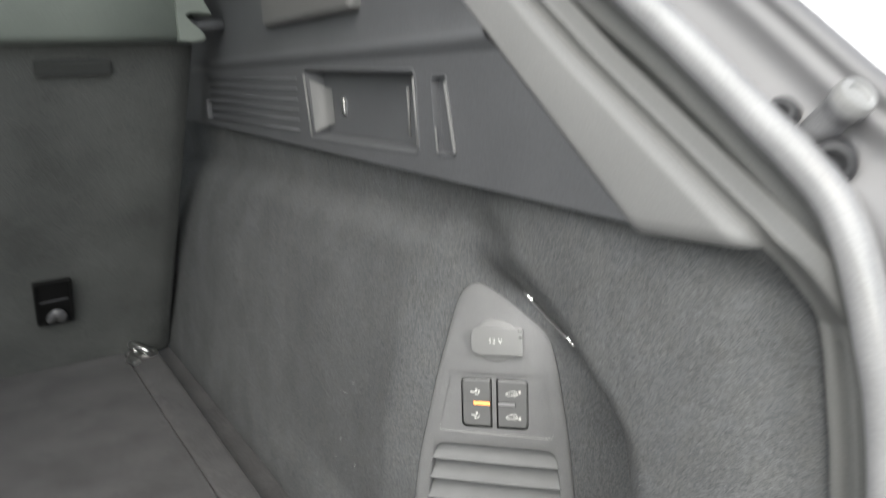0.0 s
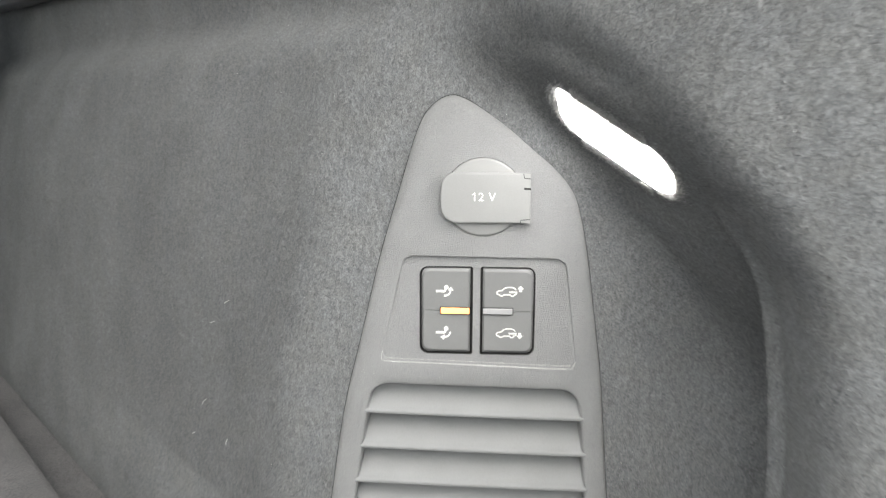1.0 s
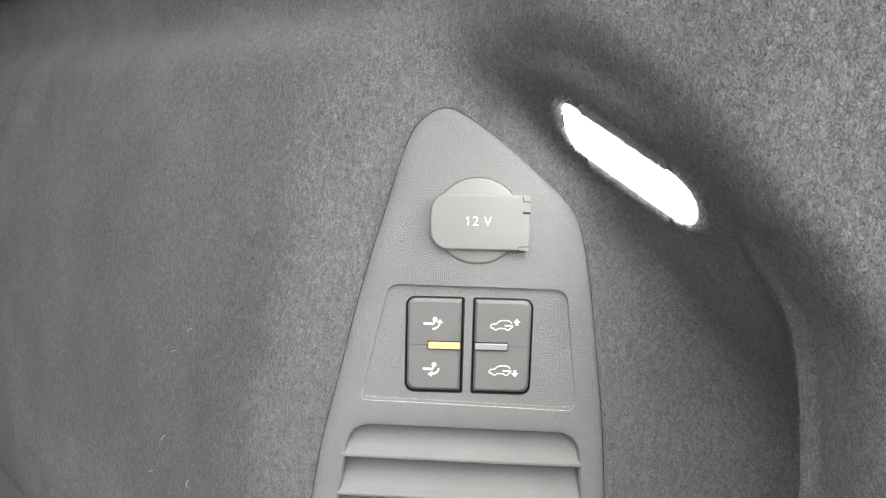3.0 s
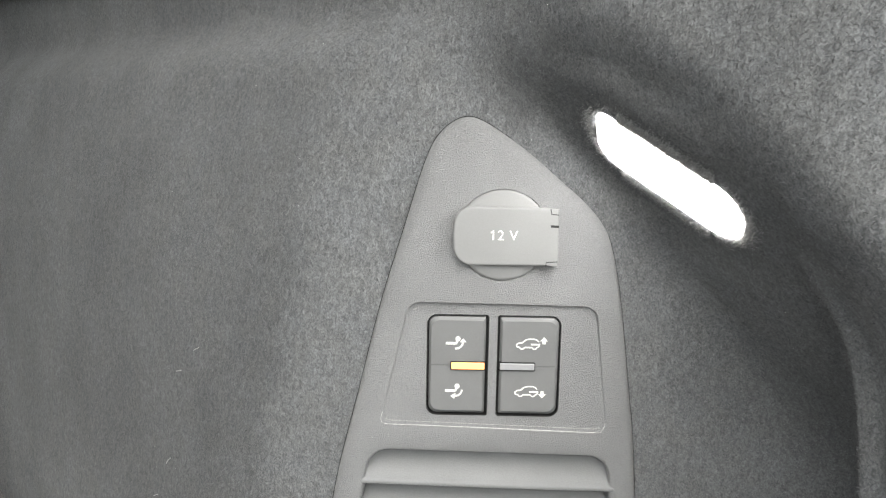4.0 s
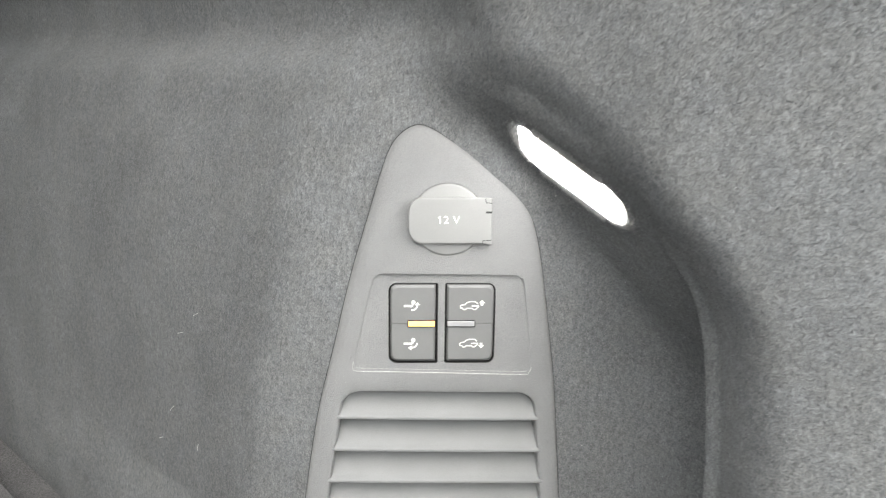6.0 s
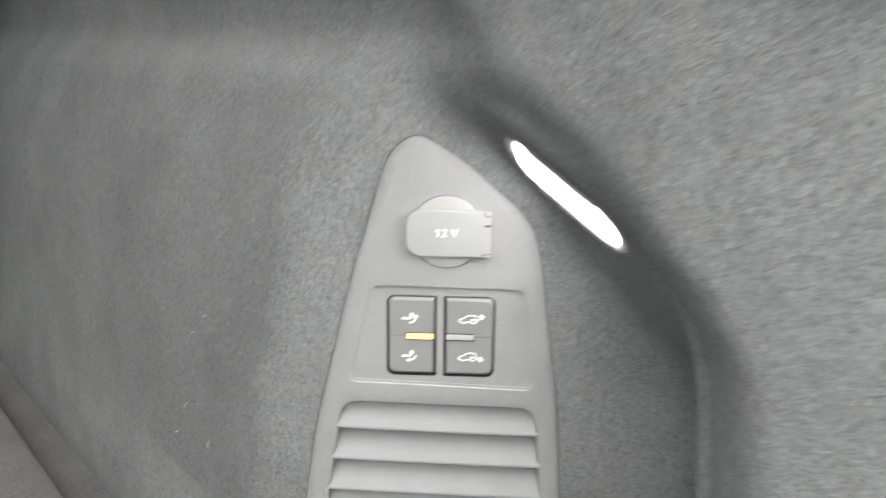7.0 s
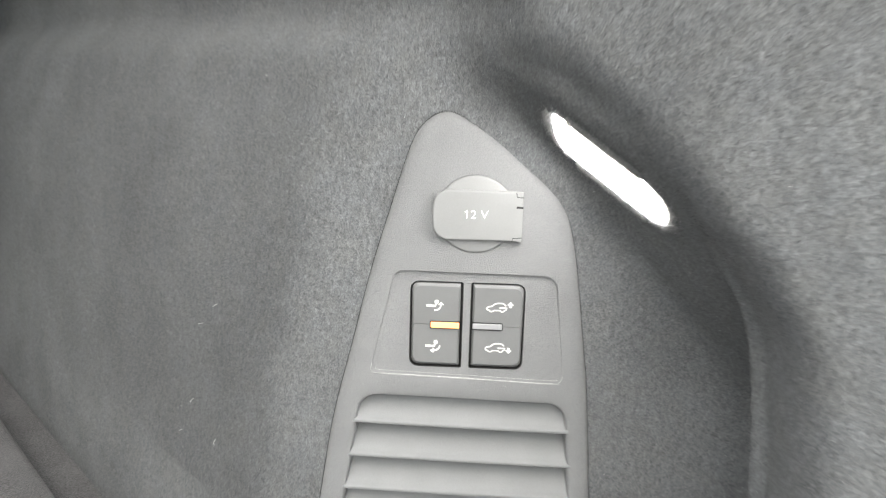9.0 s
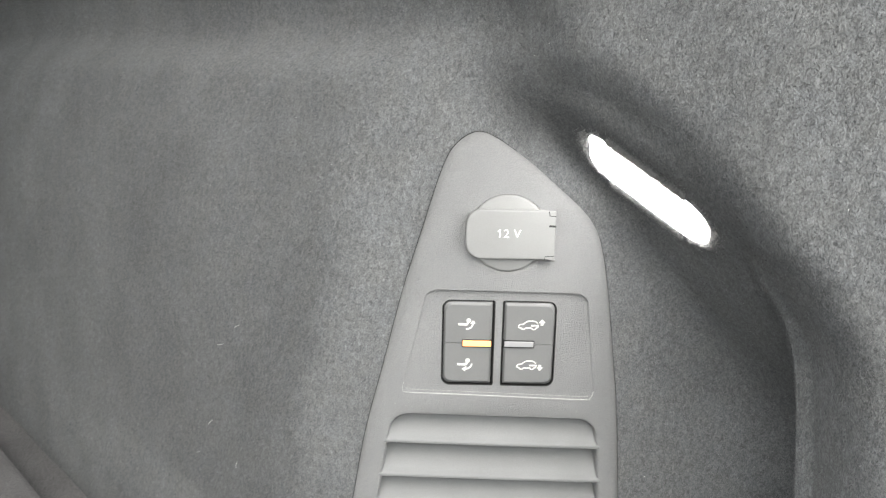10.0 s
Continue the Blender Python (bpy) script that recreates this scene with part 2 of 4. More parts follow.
def tube(points, radius, n=12, caps=True, flat=1.0):
    """A round bar along points."""
    pts = [Vector(p) for p in points]
    loops = []
    up = Vector((0.13, -0.95, 0.2)).normalized()
    for i, p in enumerate(pts):
        t = (pts[min(i + 1, len(pts) - 1)] - pts[max(i - 1, 0)]).normalized()
        a = (up - t * up.dot(t)).normalized()
        b = t.cross(a)
        loops.append([p + a * math.cos(2 * math.pi * k / n) * radius * flat + b * math.sin(2 * math.pi * k / n) * radius for k in range(n)])
    return loft(loops, cap_first=caps, cap_last=caps)


def stroke(points, width, y0, y1, closed=False):
    """A printed line of that width in the x-z plane, as a thin solid."""
    pts = [Vector(p) for p in points]
    n = len(pts)
    left, right = [], []
    for i, p in enumerate(pts):
        a = pts[i - 1] if i or closed else p
        b = pts[(i + 1) % n] if i < n - 1 or closed else p
        t = (b - a).normalized()
        m = Vector((-t.y, t.x)) * width / 2
        left.append(p + m)
        right.append(p - m)
    bm = bmesh.new()
    rows = [[bm.verts.new((q.x, y, q.y)) for q in side] for side, y in ((left, y1), (right, y1), (right, y0), (left, y0))]
    for i in range(n if closed else n - 1):
        j = (i + 1) % n
        for a, b in ((0, 1), (1, 2), (2, 3), (3, 0)):
            bm.faces.new((rows[a][i], rows[a][j], rows[b][j], rows[b][i]))
    if not closed:
        bm.faces.new([r[0] for r in rows])
        bm.faces.new([r[-1] for r in rows])
    return bm


# ---- the side trim of the load bay ----
PLATE = pose(0, 0, 0.2, 0, 0, 45)
PLATE_LINE = [(-0.0535, -0.163), (-0.0468, -0.132), (-0.0375, -0.0726), (-0.0279, -0.0323), (-0.0191, 0.0041), (-0.0100, 0.0350), (-0.0018, 0.0617),
              (0.0043, 0.0725), (0.0130, 0.0777), (0.0222, 0.0750), (0.0369, 0.0651), (0.0498, 0.0545), (0.0607, 0.0452), (0.0675, 0.0368), (0.0717, 0.0265),
              (0.0760, 0.0056), (0.0812, -0.0309), (0.0845, -0.0563), (0.0898, -0.118), (0.0935, -0.163), (0.0850, -0.171), (0.0200, -0.172), (-0.0450, -0.171)]
OUTLINE = [(p.x, p.y) for p in spline(PLATE_LINE, 5, closed=True)]


def inside(x, z, loop):
    hit = False
    for (ax, az), (bx, bz) in zip(loop, loop[1:] + loop[:1]):
        if (az > z) != (bz > z) and x < (bx - ax) * (z - az) / (bz - az) + ax:
            hit = not hit
    return hit


def smax(a, b, k):
    h = max(k - abs(a - b), 0) / k
    return max(a, b) + h * h * k / 4


def smin(a, b, k):
    return -smax(-a, -b, k)


def seam(x):
    """Height of the seam between the felt and the plastic above."""
    return 0.356 - 0.03 * x


INNER = [(-0.135, 0.600), (0.023, 0.4834), (0.1037, 0.4345), (0.1697, 0.385), (0.2142, 0.3465), (0.2528, 0.317), (0.2655, 0.262), (0.2715, 0.208), (0.275, 0.10), (0.276, -0.02)]
SEAL = [(-0.035, 0.592), (0.1273, 0.4735), (0.1785, 0.4350), (0.2222, 0.3996), (0.2417, 0.3845), (0.2677, 0.3562), (0.2861, 0.3039), (0.2977, 0.2498), (0.305, 0.14), (0.307, -0.02)]
OPEN_Y = 0.045


def rear_edge(z):
    for (ax, az), (bx, bz) in zip(INNER, INNER[1:]):
        if bz <= z <= az:
            return ax + (bx - ax) * (az - z) / (az - bz)
    return INNER[-1][0]


# depth of the felt over its height: deep in the bay, where a soft ledge runs below the seam, and near the opening
HEIGHTS = np.linspace(-0.02, 0.40, 421)
BAY_Z = [-0.05, 0.0, 0.02, 0.05, 0.10, 0.13, 0.17, 0.21, 0.25, 0.285, 0.300, 0.309, 0.316, 0.323, 0.331, 0.38]
BAY_Y = [-0.056, -0.0560, -0.0550, -0.0505, -0.0460, -0.0445, -0.0415, -0.0360, -0.0275, -0.0170, -0.0130, -0.0060, 0.0030, 0.0085, 0.0090, 0.0075]
REAR_Z = [0, 0.10, 0.20, 0.25, 0.28, 0.30, 0.32, 0.345, 0.38]
REAR_Y = [-0.014, -0.010, -0.006, -0.005, -0.004, -0.0025, 0.0, 0.0045, 0.009]


def eased(zs, ys, low, high):
    """A profile rounded off, more below than above the ledge."""
    raw = np.interp(HEIGHTS, zs, ys)
    out = np.empty_like(raw)
    for i, z in enumerate(HEIGHTS):
        w = np.exp(-0.5 * ((HEIGHTS - z) / (low if z < 0.26 else high)) ** 2)
        out[i] = (w * raw).sum() / w.sum()
    return out


BAY = eased(BAY_Z, BAY_Y, 0.018, 0.004)
REAR = eased(REAR_Z, REAR_Y, 0.018, 0.008)


def outer_face(x, z):
    """Depth of the felt side away from the niche."""
    k = min(max((z + 0.02) * 1000, 0), 419.999)
    i = int(k)
    left = BAY[i] + (BAY[i + 1] - BAY[i]) * (k - i)
    right = REAR[i] + (REAR[i + 1] - REAR[i]) * (k - i)
    w = min(max((x + 0.02) / 0.14, 0), 1)
    w = w * w * (3 - 2 * w)
    far = min(max((-x - 0.30) / 0.5, 0), 1)
    return left * (1 - w) + right * w + 0.006 * far


RIM_Z = [0.0, 0.10, 0.157, 0.1735, 0.1925, 0.2106, 0.2214, 0.2314, 0.2393, 0.2433, 0.2493, 0.2559, 0.266, 0.285, 0.31, 0.34]
RIM_X = [0.188, 0.1850, 0.1815, 0.1800, 0.1775, 0.1745, 0.1706, 0.1640, 0.1580, 0.1530, 0.1440, 0.1360, 0.122, 0.094, 0.05, 0.0]


# the lamp in the niche's roof: middle, long axis, the way it faces, half sizes
LAMP_MID = Vector((0.0829, 0.0278, 0.2597))
LAMP_AXIS = Vector((0.8833, 0.0443, -0.4667)).normalized()
LAMP_FACE = Vector((-0.3164, -0.6796, -0.6633))
LAMP_FACE = (LAMP_FACE - LAMP_AXIS * LAMP_FACE.dot(LAMP_AXIS)).normalized()
LAMP_CROSS = LAMP_FACE.cross(LAMP_AXIS)
LAMP_H, LAMP_W, LAMP_R = 0.0316, 0.0147, 0.0125


def near_lamp(x, y, z):
    """The felt lies flush round the lamp."""
    f, m = LAMP_FACE, LAMP_MID
    flat = m.y - (f.x * (x - m.x) + f.z * (z - m.z)) / f.y
    d = Vector((x, flat, z)) - m
    u, v = abs(d.dot(LAMP_AXIS)) - LAMP_H + LAMP_R, abs(d.dot(LAMP_CROSS)) - LAMP_W + LAMP_R
    w = min(max(1.35 - (math.hypot(max(u, 0), max(v, 0)) - LAMP_R) / 0.021, 0), 1)
    w = w * w * (3 - 2 * w)
    return y + (flat + 0.0009 - y) * w


def felt_depth(x, z):
    out = outer_face(x, z)
    ceiling = 0.0280 - 0.4234 * (smax(x, 0.036, 0.04) - 0.0829) - 0.896 * (z - 0.2597)
    # from the rim a bevel leads in to a lip, behind which the niche drops away
    d = np.interp(z, RIM_Z, RIM_X) - x
    side = out + 1.55 * min(d, 0.023) + 0.3 * min(max(d - 0.023, 0), 0.007) + 4.0 * max(d - 0.030, 0)
    niche = smin(smin(smin(x + 0.0030, 0.096, 0.03), ceiling, 0.020), side, 0.03)
    y = smax(out, niche, 0.011 + 0.013 * min(max((x - 0.03) / 0.09, 0), 1) + 0.55 * min(max(z - 0.235, 0), 0.2))
    y += 0.0235 * (max(x - 0.13, 0) / 0.1) ** 1.8
    e = rear_edge(min(z, 0.345))
    y += 0.020 * (max(x - (e - 0.034), 0) / 0.03) ** 2.0
    calm = min(abs(x - y) / 0.03, 1)
    return near_lamp(x, y + calm * 0.0014 * noise.noise((x * 9, z * 9, 3.1)) + (0.0003 if x > -0.1 else 0.0001) * noise.noise((x * 55, z * 55, 7.7)), z)


def felt_side():
    xs = list(np.linspace(-0.95, -0.105, 170)) + list(np.linspace(-0.10, 0.0975, 80)) + list(np.linspace(0.10, 0.19875, 80)) + list(np.linspace(0.20, 0.285, 26))
    n = 156
    hole = inset2(OUTLINE, 0.0035)
    bm = bmesh.new()
    grid = []
    for x in xs:
        col = []
        for k in range(n + 1):
            z = -0.05 + (seam(x) + 0.046) * k / n if k < n else None
            if z is None:
                z = seam(x) - 0.0005
            xx = x
            if x > 0.19:
                xx = 0.19 + (x - 0.19) * (rear_edge(min(z, 0.345)) + 0.010 - 0.19) / 0.095
            col.append(bm.verts.new((xx, felt_depth(xx, z), z)))
        # the top edge turns back into the seam
        last = col[-1].co
        col.append(bm.verts.new((last.x, last.y + 0.012, last.z + 0.001)))
        grid.append(col)
    cs = math.sqrt(0.5)
    for a, b in zip(grid, grid[1:]):
        for k in range(n + 1):
            c = (a[k].co + b[k + 1].co) / 2
            if inside((c.x + c.y) * cs, c.z - 0.2, hole) and abs(c.x - c.y) < 0.02:
                continue
            bm.faces.new((a[k], b[k], b[k + 1], a[k + 1]))
    ob = part("wall_right", bm, CARPET, smooth=True)
    sol = ob.modifiers.new("thickness", "SOLIDIFY")
    sol.thickness, sol.offset = 0.003, -1.0
    return tagged(ob, "dark grey heathered felt side lining with a scooped niche", "side lining", kind="structure")


felt_side()


def fibres(count):
    """Short loose fibres that lie on the felt round the niche."""
    rng = np.random.default_rng(4)
    hole = inset2(OUTLINE, -0.0002)
    cs = math.sqrt(0.5)
    verts, faces = [], []
    while len(faces) < count:
        x, z = rng.uniform(-0.36, 0.265), rng.uniform(0.06, 0.352)
        if x < rng.uniform(-0.42, -0.10):
            continue
        y = felt_depth(x, z)
        if abs(x - y) < 0.02 and inside((x + y) * cs, z - 0.2, hole):
            continue
        p = Vector((x, y, z))
        dx = Vector((0.002, felt_depth(x + 0.002, z) - y, 0)).normalized()
        dz = Vector((0, felt_depth(x, z + 0.002) - y, 0.002)).normalized()
        n = dx.cross(dz).normalized()
        a = rng.normal(math.pi / 2, 0.8) + math.pi * rng.integers(0, 2)
        t = (dx * math.cos(a) + dz * math.sin(a)).normalized()
        size = rng.uniform(0.0006, 0.0018)
        w = n.cross(t) * rng.uniform(0.00006, 0.00015)
        lift = n * rng.uniform(0.0002, 0.0008)
        b = p + n * 0.0001
        k = len(verts)
        verts += [b - w, b + w, b + t * size + lift]
        faces.append((k, k + 1, k + 2))
    me = bpy.data.meshes.new("felt_fibres")
    me.from_pydata(verts, [], faces)
    me.materials.append(FIBRE)
    return tagged(new("felt_fibres", me), "loose pale and dark fibres lying on the felt", "fibres", kind="stuff")


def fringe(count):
    """Fuzz of the felt's cut edge round the lamp, paler to add its halo."""
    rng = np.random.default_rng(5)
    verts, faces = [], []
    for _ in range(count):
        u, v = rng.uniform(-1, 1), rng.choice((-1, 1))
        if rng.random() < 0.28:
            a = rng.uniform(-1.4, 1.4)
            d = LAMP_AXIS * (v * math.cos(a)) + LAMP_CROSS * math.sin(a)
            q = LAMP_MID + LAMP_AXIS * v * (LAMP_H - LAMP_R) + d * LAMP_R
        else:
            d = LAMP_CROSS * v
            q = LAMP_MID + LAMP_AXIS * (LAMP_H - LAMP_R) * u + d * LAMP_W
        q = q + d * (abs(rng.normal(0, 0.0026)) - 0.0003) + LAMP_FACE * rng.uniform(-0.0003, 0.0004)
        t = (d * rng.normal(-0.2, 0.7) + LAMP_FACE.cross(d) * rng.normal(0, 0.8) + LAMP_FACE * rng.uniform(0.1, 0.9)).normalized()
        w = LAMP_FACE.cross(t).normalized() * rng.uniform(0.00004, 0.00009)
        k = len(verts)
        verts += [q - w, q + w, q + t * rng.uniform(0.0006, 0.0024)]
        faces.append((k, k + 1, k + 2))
    me = bpy.data.meshes.new("felt_glow_fringe")
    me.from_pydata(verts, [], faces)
    me.materials.append(GLOW_FRINGE)
    return tagged(new("felt_glow_fringe", me), "felt fuzz round the lamp, coloured paler for its glow", "fibres", kind="stuff")


fibres(190000)
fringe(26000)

# ---- floor, seat back and the plain closing faces ----
floor_ob = part("floor", box(-1.0, 0.42, -1.12, -0.1284, -0.026, -0.001, 0.003), FLOOR_CARPET)
tagged(floor_ob, "dark grey felt floor of the load bay", "floor", kind="structure")


def floor_strip():
    loop = []
    for x in np.linspace(-0.84, 0.3, 40):
        y1 = -0.078 - 0.012 * min(max((x + 0.8) / 0.6, 0), 1)
        loop.append([(x, y1 - 0.001, -0.03), (x, y1, -0.006), (x, y1 - 0.0025, -0.001), (x, y1 - 0.008, 0.0022), (x, -0.119, 0.0028), (x, -0.1255, 0.0012), (x, -0.128, -0.004), (x, -0.128, -0.02)])
    ob = part("floor_edge_strip", loft(loop, closed=False), FLOOR_CARPET, smooth=True)
    return tagged(ob, "dark felt strip between floor board and side lining", "floor strip", kind="structure")


floor_strip()
tagged(part("floor_gap", box(-1.0, 0.42, -0.16, 0.02, -0.030, -0.018, 0.002), FLOOR_CARPET), "dark felt at the bottom of the gap beside the floor", "floor", kind="structure")


def seat_back():
    t = thing("rear_seat_back", label="dark felt back of a folded-up rear seat", category="seat back")
    rows = []
    for k in range(25):
        z = -0.01 + 0.53 * k / 24
        x = -0.83 + 0.63 * z
        side = -0.050 + 0.03 * z
        r = 0.03
        loop = [(x - 0.10, side + 0.004, z), (x - r, side, z), (x - r * 0.4, side - r * 0.25, z), (x, side - r, z)]
        for y in np.linspace(-0.12, -1.05, 12):
            loop.append((x + 0.004 * math.sin(y * 9), y, z))
        loop.append((x - 0.05, -1.11, z))
        rows.append(loop)
    panel = part("back_panel", loft(rows, closed=False), SEAT_CARPET, t, smooth=True)
    # the dark bracket pocket of the child-seat anchor
    m = Matrix.Translation((-0.7455, -0.2255, 0.1295)) @ pose(0, 0, 0, 0, 32, 0) @ pose(0, 0, 0, 0, 0, 90)
    outer = rounded([(-0.025, -0.044), (0.025, -0.044), (0.026, 0.044), (-0.026, 0.044)], [0.005] * 4)
    inner = inset2(outer, 0.0035)
    pocket = part("anchor_pocket", loft([at_depth(outer, 0.0), at_depth(outer, -0.006), at_depth(inner, -0.0065), at_depth(inner, -0.0012)], cap_last=True), GAP, t, "black plastic anchor pocket")
    pocket.matrix_local = m
    bar = part("anchor_bar", tube([(-0.019, -0.004, 0.003), (0.019, -0.004, 0.0055)], 0.0012, 8), BUFFER, pocket, "thin dark metal bar")
    hook = part("anchor_hook", tube(spline([(-0.004, 0.000, -0.042), (-0.005, -0.007, -0.028), (0.002, -0.010, -0.0165), (0.009, -0.007, -0.028), (0.008, 0.000, -0.044)], 5), 0.0078, 10, flat=0.6), METAL_BLOCK, pocket, "grey metal hook", smooth=True)
    # a dark release slot high on the back
    slot = part("release_slot", block(rounded([(-0.042, -0.010), (0.042, -0.010), (0.042, 0.010), (-0.042, 0.010)], [0.004] * 4), 0.004, -0.003, 0.002, 0.002), SEAT_SLOT, t, "black slot high on the back")
    slot.matrix_local = Matrix.Translation((-0.5425, -0.180, 0.456)) @ pose(0, 0, 0, 0, 32, 0) @ pose(0, 0, 0, 0, 0, 90)
    return t


seat_back()


def lashing_eye():
    t = thing("lashing_eye", pose(-0.80, -0.104, 0.0, 0, 0, 20) @ Matrix.Scale(1.4, 4), "chrome lashing eye on the felt floor", "lashing eye")
    part("base", block([(0.016 * math.cos(a), 0.016 * math.sin(a)) for a in np.linspace(0, 2 * math.pi, 20, endpoint=False)], 0.0, -0.005, 0.003, 0.002), CHROME, t, smooth=False).matrix_local = pose(0, 0, 0.0005, -90, 0, 0)
    part("ring", tube(spline([(-0.012, 0.002, 0.003), (-0.015, -0.004, 0.010), (0, -0.010, 0.016), (0.015, -0.004, 0.010), (0.012, 0.002, 0.003)], 6), 0.0042, 10), CHROME, t, smooth=True)
    part("clip", box(0.006, 0.024, -0.026, -0.017, 0, 0.006, 0.0015), CHROME, t)


lashing_eye()

# unseen faces added to close the bay; they block and bounce light
tagged(part("wall_left", box(-1.0, 0.30, -1.16, -1.12, -0.03, 0.92, 0.004), BOUNCE_LINING), "plain unseen side closing the bay, pale to bounce light", "side lining", kind="structure")
tagged(part("ceiling", box(-1.6, -0.04, -1.16, 0.16, 0.92, 0.96, 0.004), BOUNCE_LINING), "plain unseen roof lining, pale to bounce light", "roof lining", kind="structure")
tagged(part("wall_front", box(-1.64, -1.60, -1.16, 0.16, -0.03, 0.96, 0.004), BOUNCE_LINING), "plain unseen cabin end, pale to bounce light", "wall", kind="structure")


# ---- hard trim above the felt ----
def upper_trim():
    t = thing("quarter_trim", label="dark grey grained plastic trim above the felt side", category="trim panel")
    zs = lambda x: seam(x) + 0.0015
    top = 0.450
    lower = [(x, zs(x)) for x in np.linspace(-0.88, 0.181, 24)]
    outer = lower + [(0.062, top), (-0.88, top + 0.006)]
    bx = rounded([(-0.2585, 0.3765), (-0.0425, 0.3745), (-0.0445, 0.4365), (-0.266, 0.4435)], [0.006] * 4)
    sl = rounded([(-0.0165, 0.3755), (0.0105, 0.3765), (0.000, 0.432), (-0.0205, 0.432)], [0.003] * 4)
    y = -0.005
    face = sheet(outer, [bx, sl], y)
    rim_low = loft([[(x, y, z) for x, z in lower], [(x, y + 0.0012, z - 0.0010) for x, z in lower], [(x, y + 0.0035, z - 0.0018) for x, z in lower], [(x, y + 0.02, z - 0.0025) for x, z in lower]], closed=False)
    body = part("panel", merge(face, rim_low), PANEL, t)
    # soft ridge above the panel, then the upper quarter up to the pillar
    rows = []
    for f in np.linspace(0, 1, 24):
        row = []
        for z, yy in ((0.448, -0.005), (0.4510, -0.0062), (0.4545, -0.0085), (0.458, -0.0088), (0.4615, -0.0068), (0.466, -0.0050), (0.48, -0.0045), (0.52, -0.004), (0.59, -0.003)):
            row.append((-0.88 + f * (0.88 + 0.183 - 1.21 * (z - 0.3515)), yy, z))
        rows.append(row)
    part("upper_quarter", loft(rows, closed=False), PANEL, t, smooth=True)
    # pocket with a lighter end cheek
    back = [(x * 0.93 - 0.011, z * 0.90 + 0.041) for x, z in bx]
    pocket = part("pocket", loft([at_depth(inset2(bx, -0.003), y + 0.0002), at_depth(inset2(bx, -0.0015), y - 0.0006), at_depth(bx, y - 0.0003), at_depth(inset2(bx, 0.002), y + 0.003), at_depth(back, y + 0.018)], cap_last=True), PANEL, t, "recessed dark plastic pocket")
    soften(pocket)
    part("end_cheek", loft([[(-0.2560, -0.003, 0.4330), (-0.2545, 0.002, 0.4310), (-0.251, 0.007, 0.428), (-0.246, 0.0105, 0.425), (-0.238, 0.0125, 0.424)], [(-0.2500, -0.003, 0.3815), (-0.2490, 0.002, 0.3835), (-0.246, 0.007, 0.386), (-0.242, 0.0105, 0.388), (-0.235, 0.0125, 0.390)]], closed=False), PILLAR, t, "lighter grey sloping cheek in the pocket", smooth=True)
    part("release_button", block(rounded([(-0.2130, 0.3985), (-0.2065, 0.3985), (-0.2065, 0.4150), (-0.2130, 0.4150)], [0.0030] * 4), 0.0135, 0.0095, 0.001, 0.001), CHROME, t, "small bright metal button")
    # specular lines on the pocket and slot rims, put in as lighter bars
    for a, b, r in (((-0.0620, -0.001, 0.386), (-0.0630, -0.001, 0.4245), 0.0012), ((-0.0422, -0.0055, 0.3785), (-0.0462, -0.0055, 0.4325), 0.0013), ((-0.2528, -0.0055, 0.3765), (-0.2645, -0.0055, 0.4380), 0.0013)):
        part("pocket_edge", tube([a, b], r, 8), PILLAR, t, "plastic edge made lighter to show its highlight", smooth=True)
    slot = part("slot", loft([at_depth(inset2(sl, -0.002), y + 0.0002), at_depth(inset2(sl, -0.001), y - 0.0006), at_depth(sl, y - 0.0003), at_depth(inset2(sl, 0.001), y + 0.006)], cap_last=True), PANEL, t, "narrow recessed slot")
    part("slot_edge", tube([(0.0112, -0.0065, 0.379), (0.0008, -0.0065, 0.4285)], 0.0015, 8), PILLAR, t, "slot edge made lighter to show its highlight")
    part("slot_edge", tube([(-0.0138, -0.0055, 0.3765), (-0.0158, -0.0055, 0.3960)], 0.0008, 8), PILLAR, t, "slot edge made lighter to show its highlight")
    part("slot_button", block(rounded([(0.000, 0.380), (0.005, 0.380), (0.005, 0.389), (0.000, 0.389)], [0.002] * 4), 0.012, 0.001, 0.001, 0.001), SILVER, t)
    # ribbed grille towards the seat
    for k in range(6):
        z = 0.382 + 0.0105 * k
        part("rib", tube([(-0.60, -0.006, z + 0.003), (-0.285, -0.006, z)], 0.0012, 8), PANEL, t, smooth=True)
    # raised cassette holder at the top
    part("cassette_holder", box(-0.345, -0.13, -0.016, 0.03, 0.489, 0.545, 0.005), FLANGE, t, "grey plastic cover holder")
    part("clip", box(-0.612, -0.604, -0.012, 0.0, 0.385, 0.41, 0.002), PANEL, t)


upper_trim()


def resample(line, n):
    pts = spline([(x, z, 0) for x, z in line], 12)
    acc = [0.0]
    for a, b in zip(pts, pts[1:]):
        acc.append(acc[-1] + (b - a).length)
    out = []
    for k in range(n):
        d = acc[-1] * k / (n - 1)
        i = max(j for j in range(len(acc)) if acc[j] <= d + 1e-9)
        i = min(i, len(pts) - 2)
        out.append(pts[i].lerp(pts[i + 1], (d - acc[i]) / (acc[i + 1] - acc[i])))
    return [(p.x, p.y) for p in out]


CREST_Z = [0.2900, 0.3150, 0.3400, 0.3542, 0.4420, 0.4801, 0.6000]
CREST_X = [0.2610, 0.2600, 0.2530, 0.2430, 0.1180, 0.0690, -0.0900]


